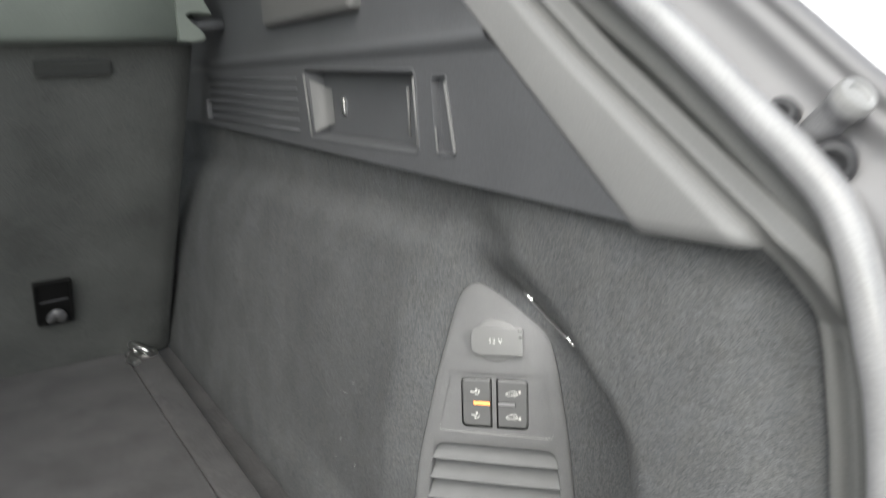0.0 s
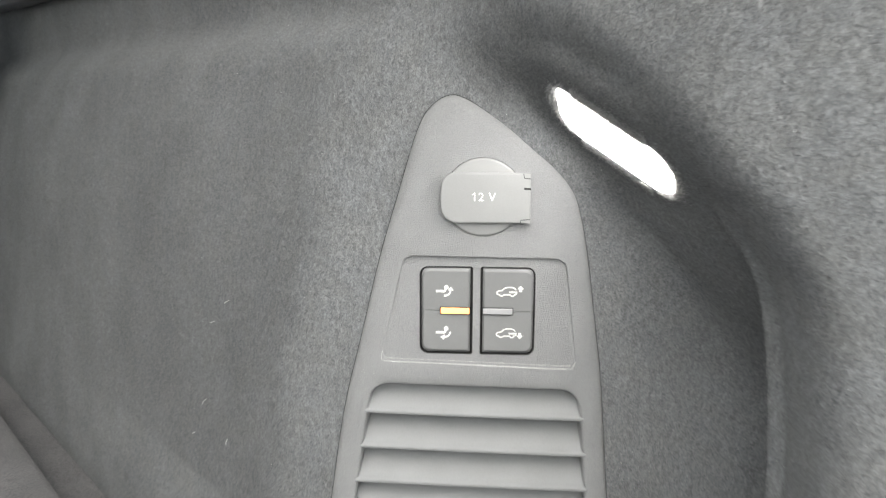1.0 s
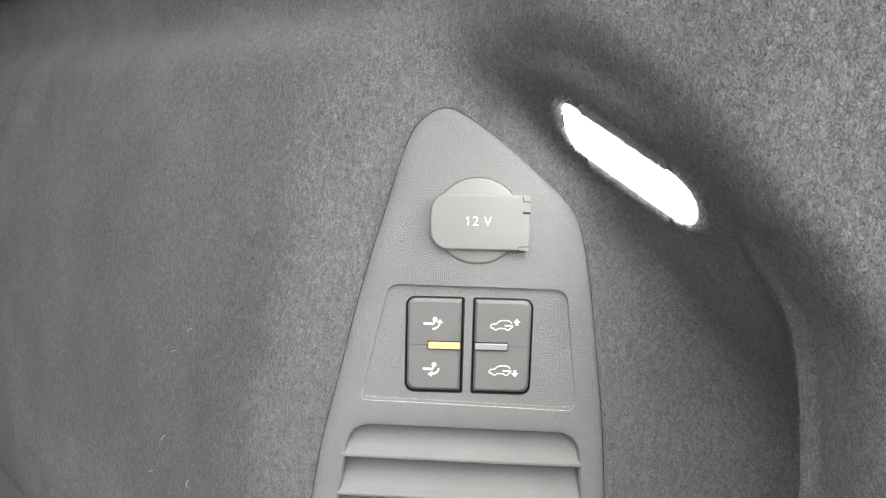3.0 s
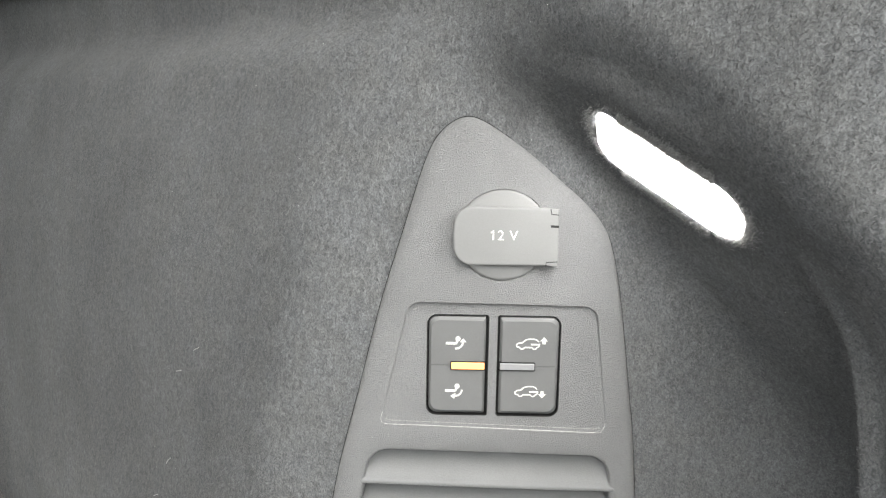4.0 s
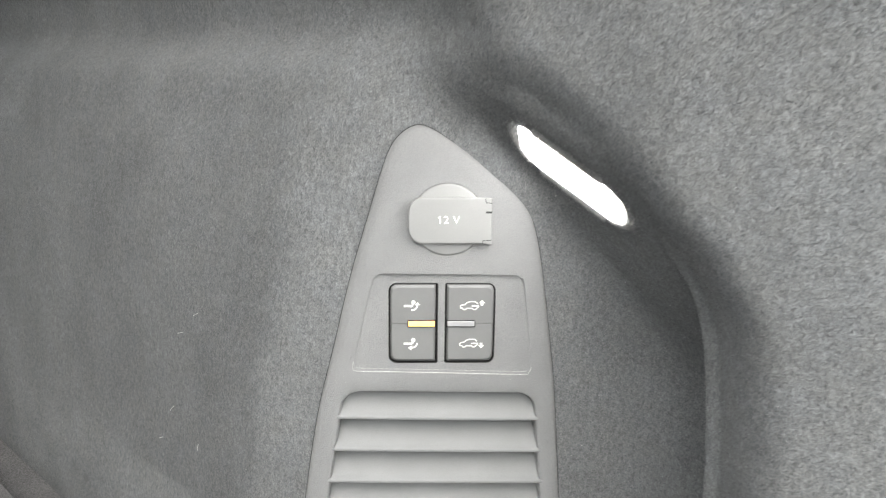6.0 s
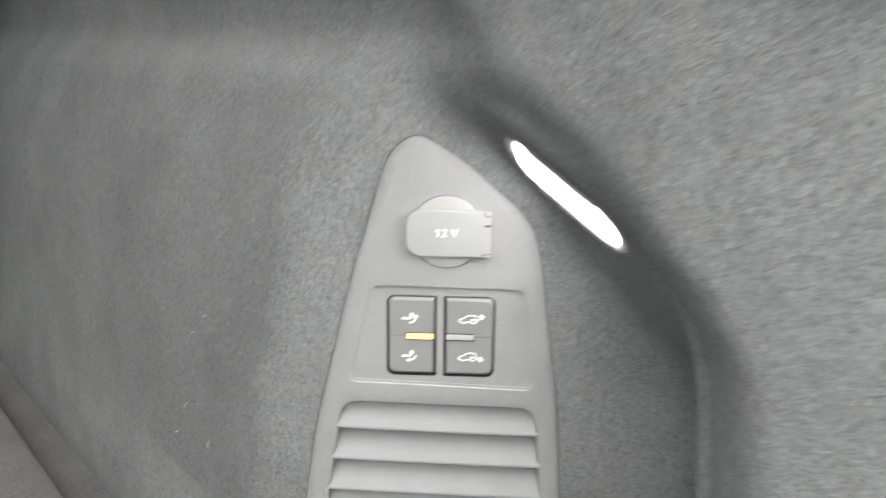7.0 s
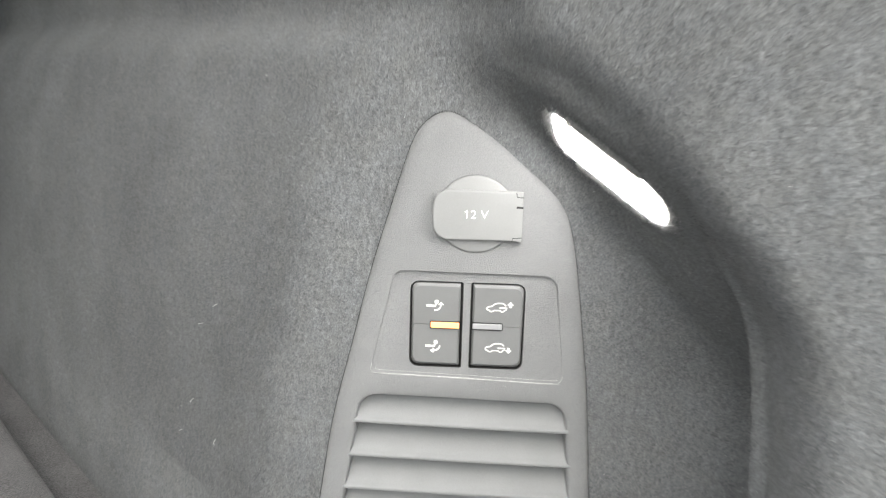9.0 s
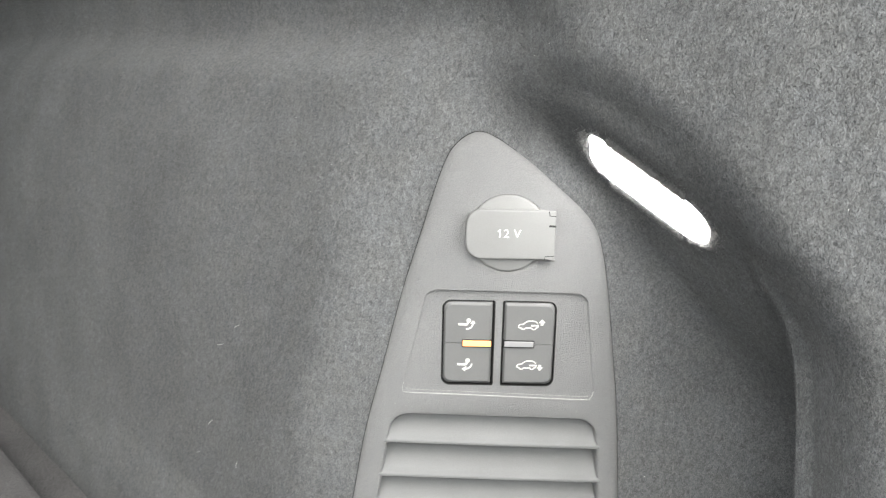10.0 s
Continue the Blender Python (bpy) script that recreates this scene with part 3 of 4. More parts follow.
def pillar():
    """Light trim from the dark panel out to a rolled edge, with a darker strip behind it."""
    rows, strip = [], []
    for k in range(36):
        z = 0.3492 + 0.247 * k / 35
        x0, xc = 0.181 - 1.21 * (z - 0.3515), np.interp(z, CREST_Z, CREST_X)
        y0 = -0.0055
        row = [(x0 - 0.002, y0 + 0.012, z), (x0 - 0.0004, y0 + 0.0012, z), (x0 + 0.003, y0, z)]
        for g in (0.15, 0.35, 0.55, 0.75, 0.90):
            row.append((x0 + (xc - 0.010 - x0) * g, y0 + 0.008 * g ** 1.3, z))
        yb = y0 + 0.008
        row += [(xc + dx, yb + dy, z) for dx, dy in ((-0.0100, 0.0000), (-0.0075, 0.0006), (-0.0050, 0.0020), (-0.0026, 0.0042), (-0.0008, 0.0070), (0.0002, 0.0095), (0.0005, 0.0120))]
        rows.append(row)
    for k in range(44):
        z = 0.2950 + 0.301 * k / 43
        xc, yb = np.interp(z, CREST_Z, CREST_X), 0.0025 + 0.040 * min(max((0.352 - z) / 0.05, 0), 1)
        strip.append([(xc + dx, yb + dy, z) for dx, dy in ((0.0000, 0.0098), (0.0030, 0.0116), (0.0060, 0.0122), (0.0100, 0.0112), (0.0135, 0.0096), (0.0152, 0.0100), (0.0165, 0.0130), (0.0172, 0.0300))])
    first = [(x, y + 0.006, z - 0.0035) for x, y, z in rows[0]]
    ob = part("pillar_trim", loft([first] + rows, closed=False), PILLAR, smooth=True)
    tagged(ob, "light grey grained plastic trim of the rear pillar", "pillar trim", kind="structure")
    ob = part("pillar_edge_strip", loft(strip, closed=False), FLANGE, smooth=True)
    tagged(ob, "dull grey strip behind the pillar trim's rolled edge", "trim strip", kind="structure")


pillar()


def opening():
    n = 60
    a, b = resample(INNER, n), resample(SEAL, n)
    rows = []
    for (ax, az), (bx, bz) in zip(a, b):
        row = []
        for g, dy in ((-0.40, 0.025), (-0.10, 0.020), (0.04, 0.006), (0.10, 0.004), (0.20, 0.012), (0.30, 0.016), (0.38, 0.009), (0.46, 0.005), (0.56, 0.006), (0.66, 0.014), (0.78, 0.016), (1.0, 0.012)):
            row.append((ax + (bx - ax) * g, OPEN_Y + dy, az + (bz - az) * g))
        rows.append(row)
    sill = part("opening_flange", loft(rows, closed=False), FLANGE, smooth=True)
    tagged(sill, "grey plastic flange round the tailgate opening", "opening flange", kind="structure")
    t = thing("tailgate_seal", label="grey satin rubber bulb seal round the tailgate opening", category="seal")
    part("bulb", tube([(x + 0.0045, OPEN_Y, z + 0.0025) for x, z in b], 0.0100, 16), RUBBER, t, smooth=True)
    lip = []
    for i, (x, z) in enumerate(b):
        lip.append([(x - 0.007, OPEN_Y + 0.013, z - 0.005), (x - 0.012, OPEN_Y + 0.012, z - 0.009), (x - 0.0125, OPEN_Y + 0.0135, z - 0.0095), (x - 0.008, OPEN_Y + 0.018, z - 0.007)])
    part("lip", loft(lip), RUBBER, t, smooth=True)
    # painted body outside the seal
    rows = []
    for i, (x, z) in enumerate(b):
        p, q = b[max(i - 1, 0)], b[min(i + 1, n - 1)]
        d = Vector((q[0] - p[0], q[1] - p[1])).normalized()
        nx, nz = -d.y, d.x
        # the flank widens below the stops
        k = 1 + 1.6 * min(max((0.375 - z) / 0.03, 0), 1)
        rows.append([(x + nx * o, OPEN_Y + y, z + nz * o) for o, y in ((0.0, 0.012), (0.008 * k, 0.014), (0.012 * k, 0.024), (0.025 * k, 0.028), (0.029 * k, 0.026), (0.032 * k, 0.030), (0.036 * k, 0.036), (0.039 * k, 0.033), (0.043 * k, 0.036), (0.045 * k, 0.046), (0.042 * k, 0.056), (0.030 * k, 0.062))])
    body = part("body_shell", loft(rows, closed=False), PAINT, smooth=True)
    tagged(body, "silver-grey painted body round the tailgate opening", "car body", kind="structure")
    # unseen panel added to shut out light from behind the felt side
    side = part("body_side", box(-1.6, 0.12, 0.12, 0.15, -0.45, 0.95, 0.01), PAINT)
    tagged(side, "silver-grey unseen body side that keeps light out", "car body", kind="structure")


opening()

# ground outside, and a glowing sheet that whitens the distance beyond the car
tagged(part("backdrop", box(-14, 10, 9.0, 9.2, -0.75, 6.0, 0.02), GLOW_BACKDROP), "plain white backdrop beyond the car, made to glow", "backdrop", kind="structure")
tagged(part("ground", box(-300, 300, -300, 300, -0.80, -0.75), GROUND), "grey concrete ground outside the car", "ground", kind="structure")


# ---- the switch panel in the niche ----
def switch_panel():
    t = thing("switch_panel", PLATE, "grey grained plastic panel with socket, switches and louvres", "switch panel")
    rim = [(0.0, 0.007), (0.0, 0.0016), (0.0004, 0.0009), (0.0014, 0.0001), (0.0030, -0.0006), (0.0050, -0.0011), (0.0075, -0.0013)]
    loops = [at_depth(inset2(OUTLINE, d), y) for d, y in rim]
    front = inset2(OUTLINE, 0.0075)
    field = rounded([(-0.0195, -0.0455), (0.0727, -0.0478), (0.0662, 0.0053), (-0.0078, 0.0060)], [0.006, 0.006, 0.006, 0.006], 8)
    grille = rounded([(-0.0400, -0.158), (0.0845, -0.158), (0.0752, -0.0562), (-0.0246, -0.0546)], [0.010, 0.010, 0.011, 0.011], 8)
    disc = [(0.0282 + 0.0177 * math.cos(a), 0.0329 + 0.0177 * math.sin(a)) for a in np.linspace(0, 2 * math.pi, 48, endpoint=False)]
    hole = inset2(disc, -0.00025)
    left = rounded([(-0.0003, -0.0405), (0.0238, -0.0405), (0.0238, 0.0005), (-0.0003, 0.0005)], [0.0038, 0.0008, 0.0008, 0.0038], 8)
    right = rounded([(0.0277, -0.0405), (0.0524, -0.0405), (0.0524, 0.0005), (0.0277, 0.0005)], [0.0008, 0.0038, 0.0038, 0.0008], 8)
    y = -0.0013
    face = sheet(front, [field, grille, hole], y)
    # the field lies deeper towards its upper edge
    sunk = lambda z: 0.0003 + 0.0012 * min(max((z + 0.044) / 0.048, 0), 1)
    step = loft([[(px, y + f * sunk(pz), pz) for px, pz in inset2(field, d)] for d, f in ((0, 0), (0.0001, 0.08), (0.0003, 0.85), (0.0007, 1.0))])
    ridge = stroke([(p.x, p.y) for p in spline([(-0.0170, -0.0400), (-0.0166, -0.0424), (-0.0145, -0.0434), (0.0, -0.0438), (0.030, -0.0446), (0.066, -0.0456), (0.0690, -0.0449), (0.0700, -0.0425)], 4)], 0.0005, y + 0.0012, y + 0.0003)
    low = sheet(inset2(field, 0.0007), [left, right], y)
    for v in low.verts:
        v.co.y += sunk(v.co.z)
    ring = loft([at_depth(hole, y), at_depth(hole, y + 0.004)])
    lip = loft([at_depth(grille, y), at_depth(inset2(grille, 0.0008), y + 0.0003), at_depth(inset2(grille, 0.0016), y + 0.0016), at_depth(inset2(grille, 0.0020), y + 0.018)])
    body = part("faceplate", merge(loft(loops), face, step, ridge, low, ring, lip), PLASTIC, t, smooth=True)
    soften(body, 28)
    # scuffs and the highlight on the step's lower edge, both as pale strokes
    edge = [(p.x, p.y) for p in spline([(-0.0180, -0.0398), (-0.0186, -0.0432), (-0.0160, -0.0449), (0.0, -0.0453), (0.030, -0.0461), (0.066, -0.0471), (0.0705, -0.0462), (0.0718, -0.0430)], 4)]
    part("scuffed_lit_edge", stroke(edge, 0.00022, y + 0.0004, y - 0.00012), SCUFF_SHINE, t, "scuffed edge under the switches with its highlight painted in", smooth=True)
    inner = [(p.x, p.y) for p in spline([(-0.0166, -0.0424), (-0.0145, -0.0434), (0.0, -0.0438), (0.030, -0.0446), (0.066, -0.0456), (0.0690, -0.0449)], 4)]
    part("scuffed_lit_edge", stroke(inner, 0.00016, y + 0.0006, y + 0.00026), SCUFF_SHINE, t, "scuffed edge under the switches with its highlight painted in", smooth=True)
    for w in (left, right):
        part("switch_well", loft([[(px, y + sunk(pz) + 0.0002, pz) for px, pz in inset2(w, -0.00035)], [(px, y + sunk(pz) - 0.00006, pz) for px, pz in inset2(w, -0.00025)], [(px, y + sunk(pz) - 0.00005, pz) for px, pz in inset2(w, 0.00002)], at_depth(inset2(w, 0.0001), y + 0.006)]), GAP, t, "black well of the switch")
    part("backing", loft([at_depth(inset2(OUTLINE, 0.006), 0.003), at_depth(inset2(OUTLINE, 0.008), 0.024)], cap_last=True), GAP, t, "black housing behind the louvres")
    part("edge_gap", loft([at_depth(inset2(OUTLINE, -0.0005), 0.004), at_depth(inset2(OUTLINE, -0.0003), 0.0017), at_depth(inset2(OUTLINE, 0.0004), 0.0018)]), GAP, t, "dark joint round the panel")
    louvres(t)
    socket(t, disc)
    switch(t, left, 0.0, "tow")
    switch(t, right, 0.0291, "level")
    return t


def louvres(t):
    """Sloping slats, each with a lip that catches the light."""
    for k in range(6):
        z = -0.0709 - 0.0179 * k
        x0, x1 = -0.0250 + 0.140 * (z + 0.056), 0.0754 - 0.090 * (z + 0.056)
        prof = [(0.0010, z - 0.0014), (-0.0004, z - 0.0012), (-0.0012, z - 0.0007), (-0.0014, z + 0.0003), (-0.0011, z + 0.0009), (-0.0002, z + 0.0014), (0.0016, z + 0.0032), (0.0046, z + 0.0070), (0.0098, z + 0.0120), (0.0160, z + 0.0158), (0.0172, z + 0.0146), (0.0065, z + 0.0045)]
        if k == 0:
            prof = [(py, min(pz, -0.0590)) for py, pz in prof]
        loops = []
        for f in np.linspace(0, 1, 9):
            bow = 0.0004 * (1 - (2 * f - 1) ** 2)
            loops.append([(x0 + (x1 - x0) * f, py - bow, pz - 0.0018 * (f - 0.5)) for py, pz in prof])
        s = part("slat", loft(loops, cap_first=True, cap_last=True), SHADED_SLAT, t, smooth=True)
        soften(s, 40)


def socket(t, disc):
    s = part("socket", merge(block(inset2(disc, 0.0), 0.003, -0.0022, 0.0012, 0.0008)), SMOOTH_PLASTIC, t, "round grey socket insert")
    soften(s, 30)
    tip = rounded([(0.0440, 0.0442), (0.0096, 0.0443), (0.0089, 0.0329), (0.0096, 0.0215), (0.0440, 0.0216)], [0, 0.0072, 0.02, 0.0072, 0], 8)
    loop = [(0.0492, 0.0440), *tip, (0.0494, 0.0215)]
    loops = [at_depth(inset2(loop, 0.0008), -0.0012), at_depth(inset2(loop, 0.0008), -0.0029), at_depth(loop, -0.0031), at_depth(loop, -0.0040), at_depth(inset2(loop, 0.00025), -0.0044), at_depth(inset2(loop, 0.0006), -0.00458), at_depth(inset2(loop, 0.0010), -0.0046), at_depth(inset2(loop, 0.0014), -0.0046)]
    flap = part("flap", loft(loops, cap_first=True, cap_last=True), SMOOTH_PLASTIC, s, "grey hinged socket flap")
    soften(flap, 30)
    # hinge gaps at the flap's end
    part("hinge_gap", stroke([(0.0459, 0.0438), (0.0463, 0.0418), (0.0490, 0.0416)], 0.00035, -0.0040, -0.00468), GAP, s)
    part("hinge_gap", stroke([(0.0448, 0.0217), (0.0450, 0.0232), (0.0492, 0.0235)], 0.0003, -0.0040, -0.00468), GAP, s)
    part("hinge_gap", stroke([(0.0462, 0.0372), (0.0492, 0.0371)], 0.0009, -0.0040, -0.00468), GAP, s)
    curve = bpy.data.curves.new("text", "FONT")
    curve.body, curve.size, curve.extrude, curve.align_x, curve.align_y = "12 V", 0.0054, 0.00008, "CENTER", "CENTER"
    curve.space_character = 1.08
    tmp = bpy.data.objects.new("tmp", curve)
    scene.collection.objects.link(tmp)
    me = bpy.data.meshes.new_from_object(tmp.evaluated_get(bpy.context.evaluated_depsgraph_get()))
    bpy.data.objects.remove(tmp)
    bpy.data.curves.remove(curve)
    bm = bmesh.new()
    bm.from_mesh(me)
    bpy.data.meshes.remove(me)
    bm.transform(pose(0.0284, -0.00464, 0.0332, 90, 0, 0))
    x1 = min(v.co.x for v in bm.verts)
    z1 = max(v.co.z for v in bm.verts)
    flag = merge(bm, stroke([(x1 - 0.0007, z1 - 0.0010), (x1 + 0.0003, z1 - 0.0003)], 0.0005, -0.0045, -0.00472))
    ob = part("marking", flag, WHITE, s)
    tagged(ob, "printed white marking 12 V")


def switch(t, loop, x0, icon):
    """A rocker with upper and lower key, a light bar and two printed signs."""
    s = part("switch", loft([at_depth(inset2(loop, 0.0001), 0.0035), at_depth(inset2(loop, 0.0001), 0.0030)], cap_first=True, cap_last=True), GAP, t, "dark grey rocker switch")
    s.location.y = -0.0005
    w = 0.0228
    tow = icon == "tow"
    big, small = 0.0034, 0.0006
    rl, rr = (big, small) if tow else (small, big)
    xa, xb = (x0 + 0.0003, x0 + w) if tow else (x0 - 0.0006, x0 + w)
    for z0, z1, r in ((-0.0199, -0.0001, (0, 0, rr, rl)), (-0.0401, -0.0201, (rl, rr, 0, 0))):
        lp = rounded([(xa, z0), (xb, z0), (xb, z1), (xa, z1)], r, 6)
        upper = z1 > -0.01
        loops = [at_depth(lp, 0.0034), at_depth(lp, 0.0010)]
        inner = []
        for x, z in lp:
            # the chamfer runs round the three outer edges and leaves the middle joint plain
            dx = 0.0009 * ((x < xa + 0.004) - (x > xb - 0.004))
            dz = 0.0
            if upper and z > z1 - 0.004:
                dz = -0.0013
            if not upper and z < z0 + 0.004:
                dz = 0.0014
            inner.append((x + dx, z + dz))
        loops.append([(x, -0.0004 - (0.0 if abs(z + 0.02) > 0.005 else -0.0004), z) for x, z in inner])
        key = part("key", loft(loops, cap_first=True, cap_last=True), KEY, s)
        soften(key, 25)
    if tow:
        bx0, bx1 = x0 + 0.0093, x0 + 0.0225
    else:
        bx0, bx1 = x0 - 0.0004, x0 + 0.0133
    part("light_bar_frame", block(rounded([(bx0 - 0.0004, -0.0218), (bx1 + 0.0003, -0.0218), (bx1 + 0.0003, -0.0182), (bx0 - 0.0004, -0.0182)], [0.0004] * 4, 3), 0.002, -0.0006), GAP, s)
    part("light_bar", block(rounded([(bx0, -0.0214), (bx1, -0.0214), (bx1, -0.0186), (bx0, -0.0186)], [0.0003] * 4, 3), 0.001, -0.0009, 0.0003, 0.0003), AMBER if tow else SILVER, s, "lit amber light bar" if tow else "unlit grey light bar")
    for sign, zc in ((1, -0.0105), (-1, -0.0302)):
        (tow_sign if tow else level_sign)(s, x0, zc, sign)


def tow_sign(s, x0, zc, sign):
    y0, y1 = 0.0002, -0.00052
    ball = [(x0 + 0.0119 + 0.00115 * math.cos(a), zc + 0.0018 + 0.00115 * math.sin(a)) for a in np.linspace(0, 2 * math.pi, 16, endpoint=False)]
    parts = [block(ball, y0, y1), stroke([(x0 + 0.0066, zc - 0.0003), (x0 + 0.0105, zc - 0.0003)], 0.0011, y0, y1), stroke([(x0 + 0.0102, zc - 0.0006), (x0 + 0.0112, zc - 0.0002), (x0 + 0.0117, zc + 0.0010)], 0.0010, y0, y1)]
    arc = [(x0 + 0.0111 + 0.0030 * math.cos(a), zc + 0.0003 + 0.0030 * math.sin(a)) for a in np.radians(np.linspace(-4, -96, 9))]
    if sign > 0:
        arc = arc[0:]
        tip = (x0 + 0.0142, zc + 0.0020)
        head = [(x0 + 0.0127, zc + 0.0002), (x0 + 0.0156, zc + 0.0003), tip]
    else:
        tip = (x0 + 0.0090, zc - 0.0027)
        head = [(x0 + 0.0113, zc - 0.0014), (x0 + 0.0108, zc - 0.0042), tip]
    parts += [stroke(arc, 0.0008, y0, y1), block(head[::-1], y0, y1)]
    sign_mesh = merge(*parts)
    for v in sign_mesh.verts:
        v.co.x = x0 + 0.0108 + (v.co.x - x0 - 0.0108) * 0.9
        v.co.z = zc - 0.0003 + (v.co.z - zc + 0.0003) * 0.9
    part("sign", sign_mesh, WHITE, s, "printed white tow-hitch sign")


def level_sign(s, x0, zc, sign):
    y0, y1 = 0.0002, -0.00052
    p = lambda u, v: (x0 + 0.0058 + 0.0095 * u, zc - 0.0022 + 0.0042 * v)
    roof = [p(0.02, 0.22), p(0.02, 0.42), p(0.08, 0.56), p(0.26, 0.62), p(0.38, 0.88), p(0.52, 0.98), p(0.76, 0.99), p(0.86, 0.90), p(0.94, 0.72)]
    sill = [p(0.02, 0.22), p(0.14, 0.16), p(0.20, 0.0), p(0.30, 0.02), p(0.36, 0.16), p(0.66, 0.16), p(0.72, 0.0), p(0.82, 0.02), p(0.88, 0.18), p(0.96, 0.28), p(0.97, 0.5)]
    parts = [stroke(roof, 0.00045, y0, y1), stroke(sill, 0.00045, y0, y1), stroke([p(0.62, 0.46), p(1.0, 0.46)], 0.0006, y0, y1)]
    cx, cz = x0 + 0.0168, zc + (0.0012 if sign > 0 else -0.0012)
    d = sign * 0.0013
    parts += [block([(cx - 0.0015, cz), (cx + 0.0015, cz), (cx, cz + d * 1.25)] if sign > 0 else [(cx, cz + d * 1.25), (cx + 0.0015, cz), (cx - 0.0015, cz)], y0, y1), stroke([(cx, cz - d * 0.95), (cx, cz + d * 0.1)], 0.0013, y0, y1)]
    part("sign", merge(*parts), WHITE, s, "printed white vehicle-height sign")


switch_panel()


# ---- the lit lamp in the niche's roof ----
def niche_lamp():
    m = Matrix((LAMP_AXIS, -LAMP_FACE, LAMP_CROSS)).transposed().to_4x4()
    m.translation = LAMP_MID
    t = thing("niche_lamp", m, "lit white oval lamp in the felt niche", "lamp")
    h, w = LAMP_H, LAMP_W
    lens = rounded([(-h + 0.0005, -w), (h, -w), (h, w), (-h + 0.0030, w)], [0.010, LAMP_R, LAMP_R, 0.0058], 10)
    part("bezel", loft([at_depth(inset2(lens, -0.0002), 0.008), at_depth(inset2(lens, -0.0002), 0.0001), at_depth(inset2(lens, 0.0002), 0.0), at_depth(inset2(lens, 0.0002), 0.006)]), PLASTIC, t, "thin grey surround")
    part("lens", loft([at_depth(inset2(lens, 0.0002), 0.004), at_depth(inset2(lens, 0.0002), -0.0002), at_depth(inset2(lens, 0.0012), -0.0004), at_depth(inset2(lens, 0.0040), -0.0005)], cap_last=True), LAMP, t, "glowing white lens", smooth=True)


niche_lamp()


def lint(points):
    ob = part("lint_hair", tube(spline(points, 4), 0.00011, 5), WHITE, smooth=True)
    return tagged(ob, "single pale lint hair lying on the felt", "lint", group="lint on the felt")


for hx, hz, dx, dz in ((-0.1140, 0.1675, 0.0050, 0.0028), (0.0735, 0.2475, 0.0060, 0.0070), (-0.1310, 0.1535, 0.0060, 0.0020), (-0.1405, 0.1030, 0.0045, 0.0045), (-0.1530, 0.0815, 0.0040, 0.0022), (0.1115, 0.2410, 0.0030, 0.0035), (-0.1085, 0.0895, 0.0010, 0.0040)):
    lint([(hx + dx * f, felt_depth(hx + dx * f, hz + dz * f) - 0.0010 - 0.0008 * math.sin(math.pi * f), hz + dz * f) for f in (0, 0.35, 0.7, 1)])


def dust():
    """Pale specks on the switch panel and on the felt."""
    rng = np.random.default_rng(11)
    hole = inset2(OUTLINE, -0.001)
    cs = math.sqrt(0.5)
    spots = []
    for _ in range(46):
        spots.append((PLATE @ Vector((rng.uniform(-0.030, 0.082), -0.0014, rng.normal(-0.0508, 0.0014))), rng.uniform(0.00005, 0.00013)))
    while len(spots) < 120:
        x, z = rng.uniform(-0.16, 0.24), rng.uniform(0.09, 0.34)
        y = felt_depth(x, z)
        if abs(x - y) > 0.02 or not inside((x + y) * cs, z - 0.2, hole):
            spots.append((Vector((x, y - 0.0004, z)), rng.uniform(0.00008, 0.00022)))
    verts, faces = [], []
    for p, r in spots:
        k = len(verts)
        verts += [p + Vector(o) * r * rng.uniform(0.7, 1.4) for o in ((1, 0, 0), (-1, 0, 0), (0, 1, 0), (0, -1, 0), (0, 0, 1), (0, 0, -1))]
        faces += [(k + a, k + b, k + c) for a in (0, 1) for b in (2, 3) for c in (4, 5)]
    me = bpy.data.meshes.new("dust_specks")
    me.from_pydata(verts, [], faces)
    me.materials.append(WHITE)
    return tagged(new("dust_specks", me), "tiny pale dust specks on panel and felt", "dust", kind="stuff")


dust()


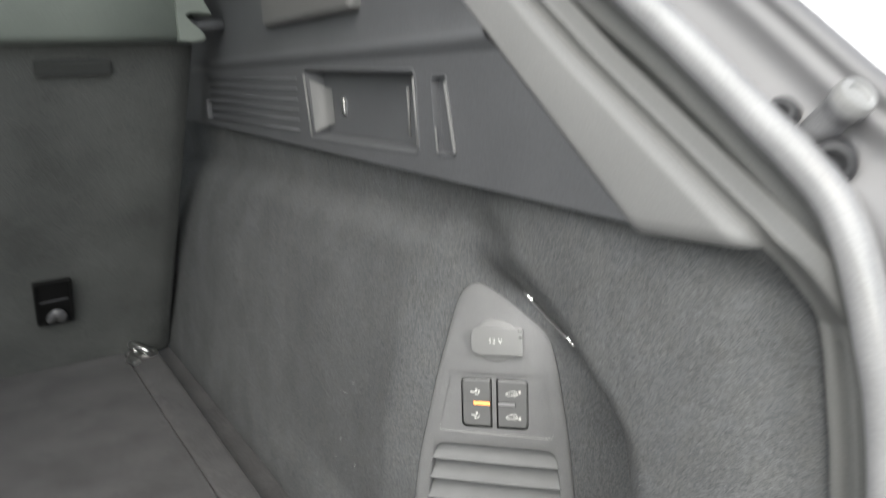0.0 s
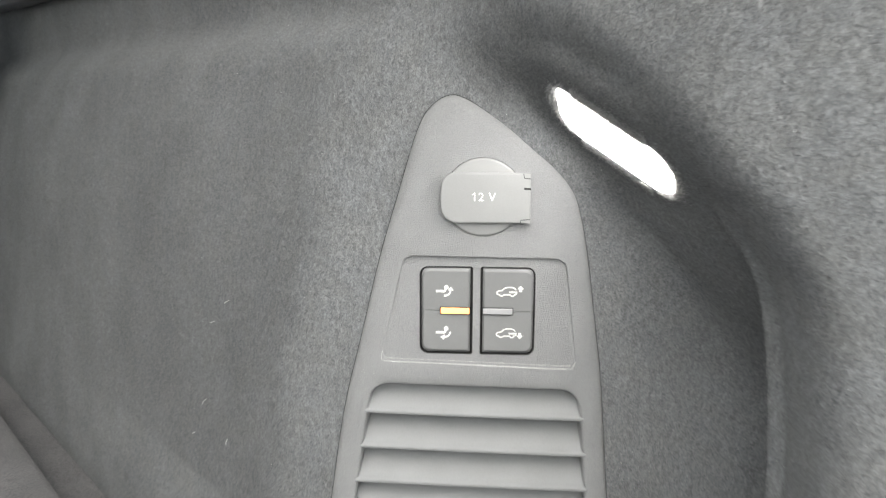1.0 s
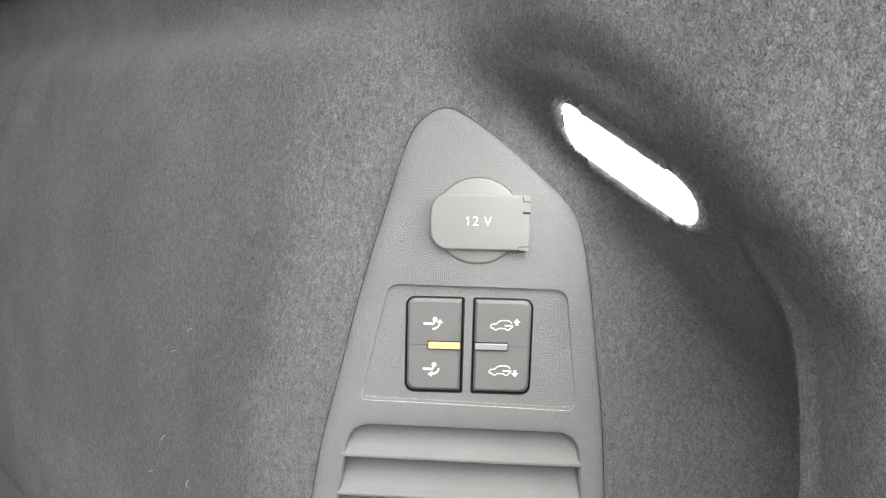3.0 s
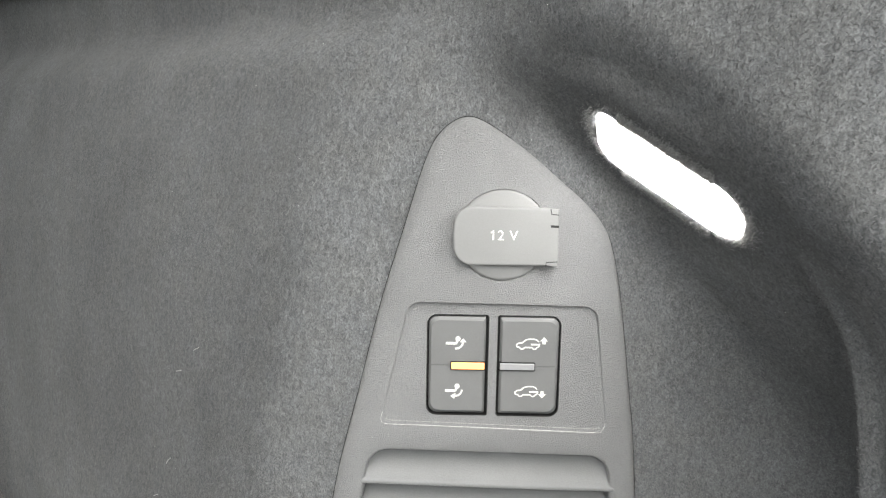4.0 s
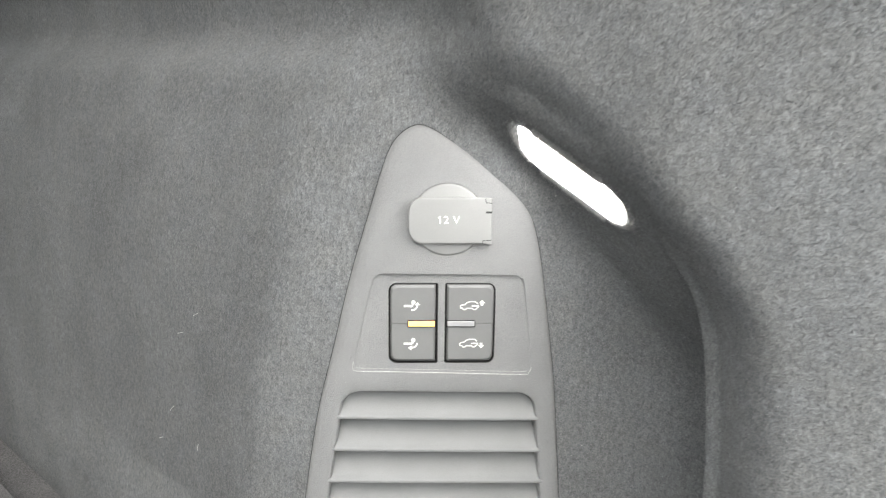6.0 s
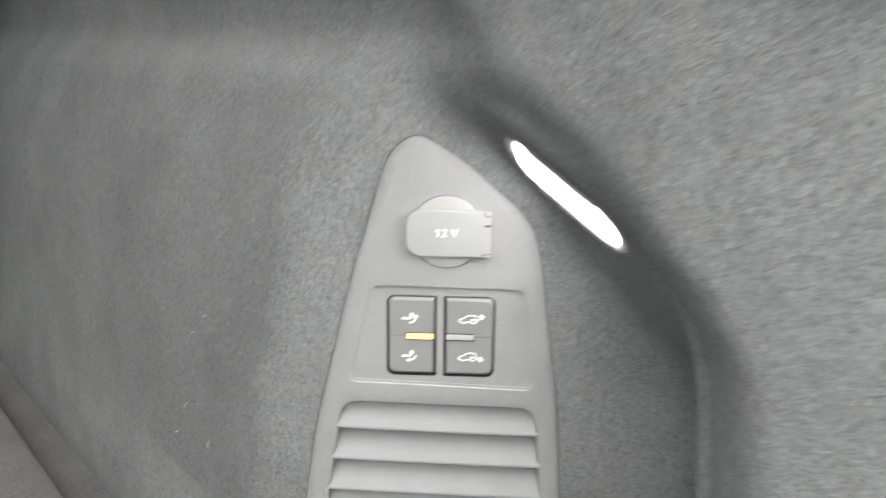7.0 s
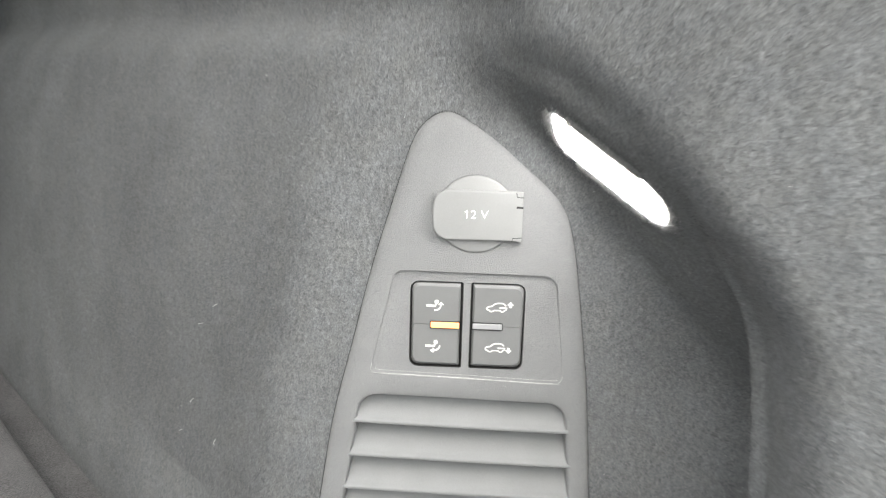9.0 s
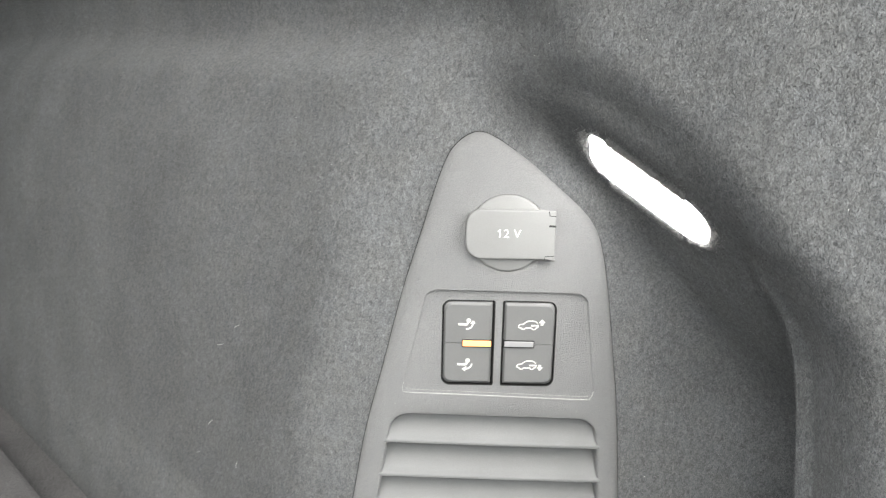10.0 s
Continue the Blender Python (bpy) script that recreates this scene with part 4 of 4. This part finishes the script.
# ---- the cargo cover over the bay ----
def cargo_cover():
    t = thing("cargo_cover", label="pale grey-green roller cargo cover, drawn in", category="cargo cover")
    rows = []
    for y in np.linspace(-0.062, -1.08, 10):
        rows.append([(-0.60, y, 0.60), (-0.505, y, 0.590), (-0.494, y, 0.560), (-0.492, y, 0.490), (-0.500, y, 0.4835), (-0.53, y, 0.4825), (-0.64, y, 0.488), (-0.66, y, 0.56)])
    part("cassette", loft(rows, cap_first=True, cap_last=True), COVER, t, smooth=True)
    # the moulded end with an upper and a lower prong
    edge = [(-0.068, 0.4830), (-0.050, 0.4812), (-0.039, 0.4830), (-0.035, 0.4870), (-0.037, 0.4915), (-0.043, 0.4985), (-0.051, 0.5060), (-0.057, 0.5120), (-0.051, 0.5155), (-0.040, 0.5150), (-0.026, 0.5135), (-0.029, 0.5210), (-0.034, 0.5310), (-0.042, 0.5600), (-0.068, 0.5800)]
    cap = part("end_cap", loft([[(x, y, z) for y, z in lp] for x, lp in ((-0.545, edge), (-0.491, edge), (-0.489, inset2(edge, 0.0012)))], cap_first=True, cap_last=True), COVER, t)
    soften(cap, 40)
    part("end_pin", tube([(-0.515, -0.05, 0.503), (-0.515, -0.006, 0.503)], 0.007, 14), PANEL, t, "dark plastic end pin", smooth=True)


cargo_cover()


# ---- tailgate stop and striker on the body outside the seal ----
def turned(profile, n=20):
    """A round solid about z from (radius, height) pairs."""
    return loft([[(r * math.cos(a), r * math.sin(a), z) for a in np.linspace(0, 2 * math.pi, n, endpoint=False)] for r, z in profile], cap_first=True, cap_last=True)


def tailgate_stop():
    t = thing("tailgate_stop", pose(0.2515, 0.066, 0.402), "black rubber stops and a bright adjusting screw on the body", "tailgate stop")
    aim = lambda x, y, z, d: Matrix.Translation((x, y, z)) @ Vector(d).to_track_quat("Z", "Y").to_matrix().to_4x4()
    b = part("buffer", turned([(0.0085, -0.010), (0.0088, 0.006), (0.0078, 0.009), (0.0045, 0.0100), (0.0035, 0.0070)]), BUFFER, t, smooth=True)
    b.matrix_local = aim(-0.0265, -0.005, 0.0050, (0.35, -0.9, 0.2))
    b = part("buffer", turned([(0.0115, -0.012), (0.0118, 0.004), (0.0105, 0.0075), (0.0070, 0.0085), (0.0060, 0.0050), (0.0030, 0.0045)]), BUFFER, t, smooth=True)
    b.matrix_local = aim(0.0040, -0.008, -0.0175, (0.45, -0.85, -0.05))
    screw = part("screw_body", turned([(0.0085, -0.016), (0.0088, 0.000), (0.0080, 0.0012), (0.0080, 0.0030), (0.0090, 0.0042), (0.0090, 0.0100)]), METAL_BLOCK, t, "grey metal body of the screw", smooth=True)
    screw.matrix_local = aim(0.0000, -0.004, 0.0045, (0.72, -0.10, 0.62))
    cap = part("cap", turned([(0.0100, 0.0095), (0.0104, 0.0105), (0.0104, 0.0165), (0.0092, 0.0185), (0.0060, 0.0190), (0.0052, 0.0170)]), CAP, screw, "pale cap", smooth=True)
    soften(screw, 40), soften(cap, 40)


tailgate_stop()
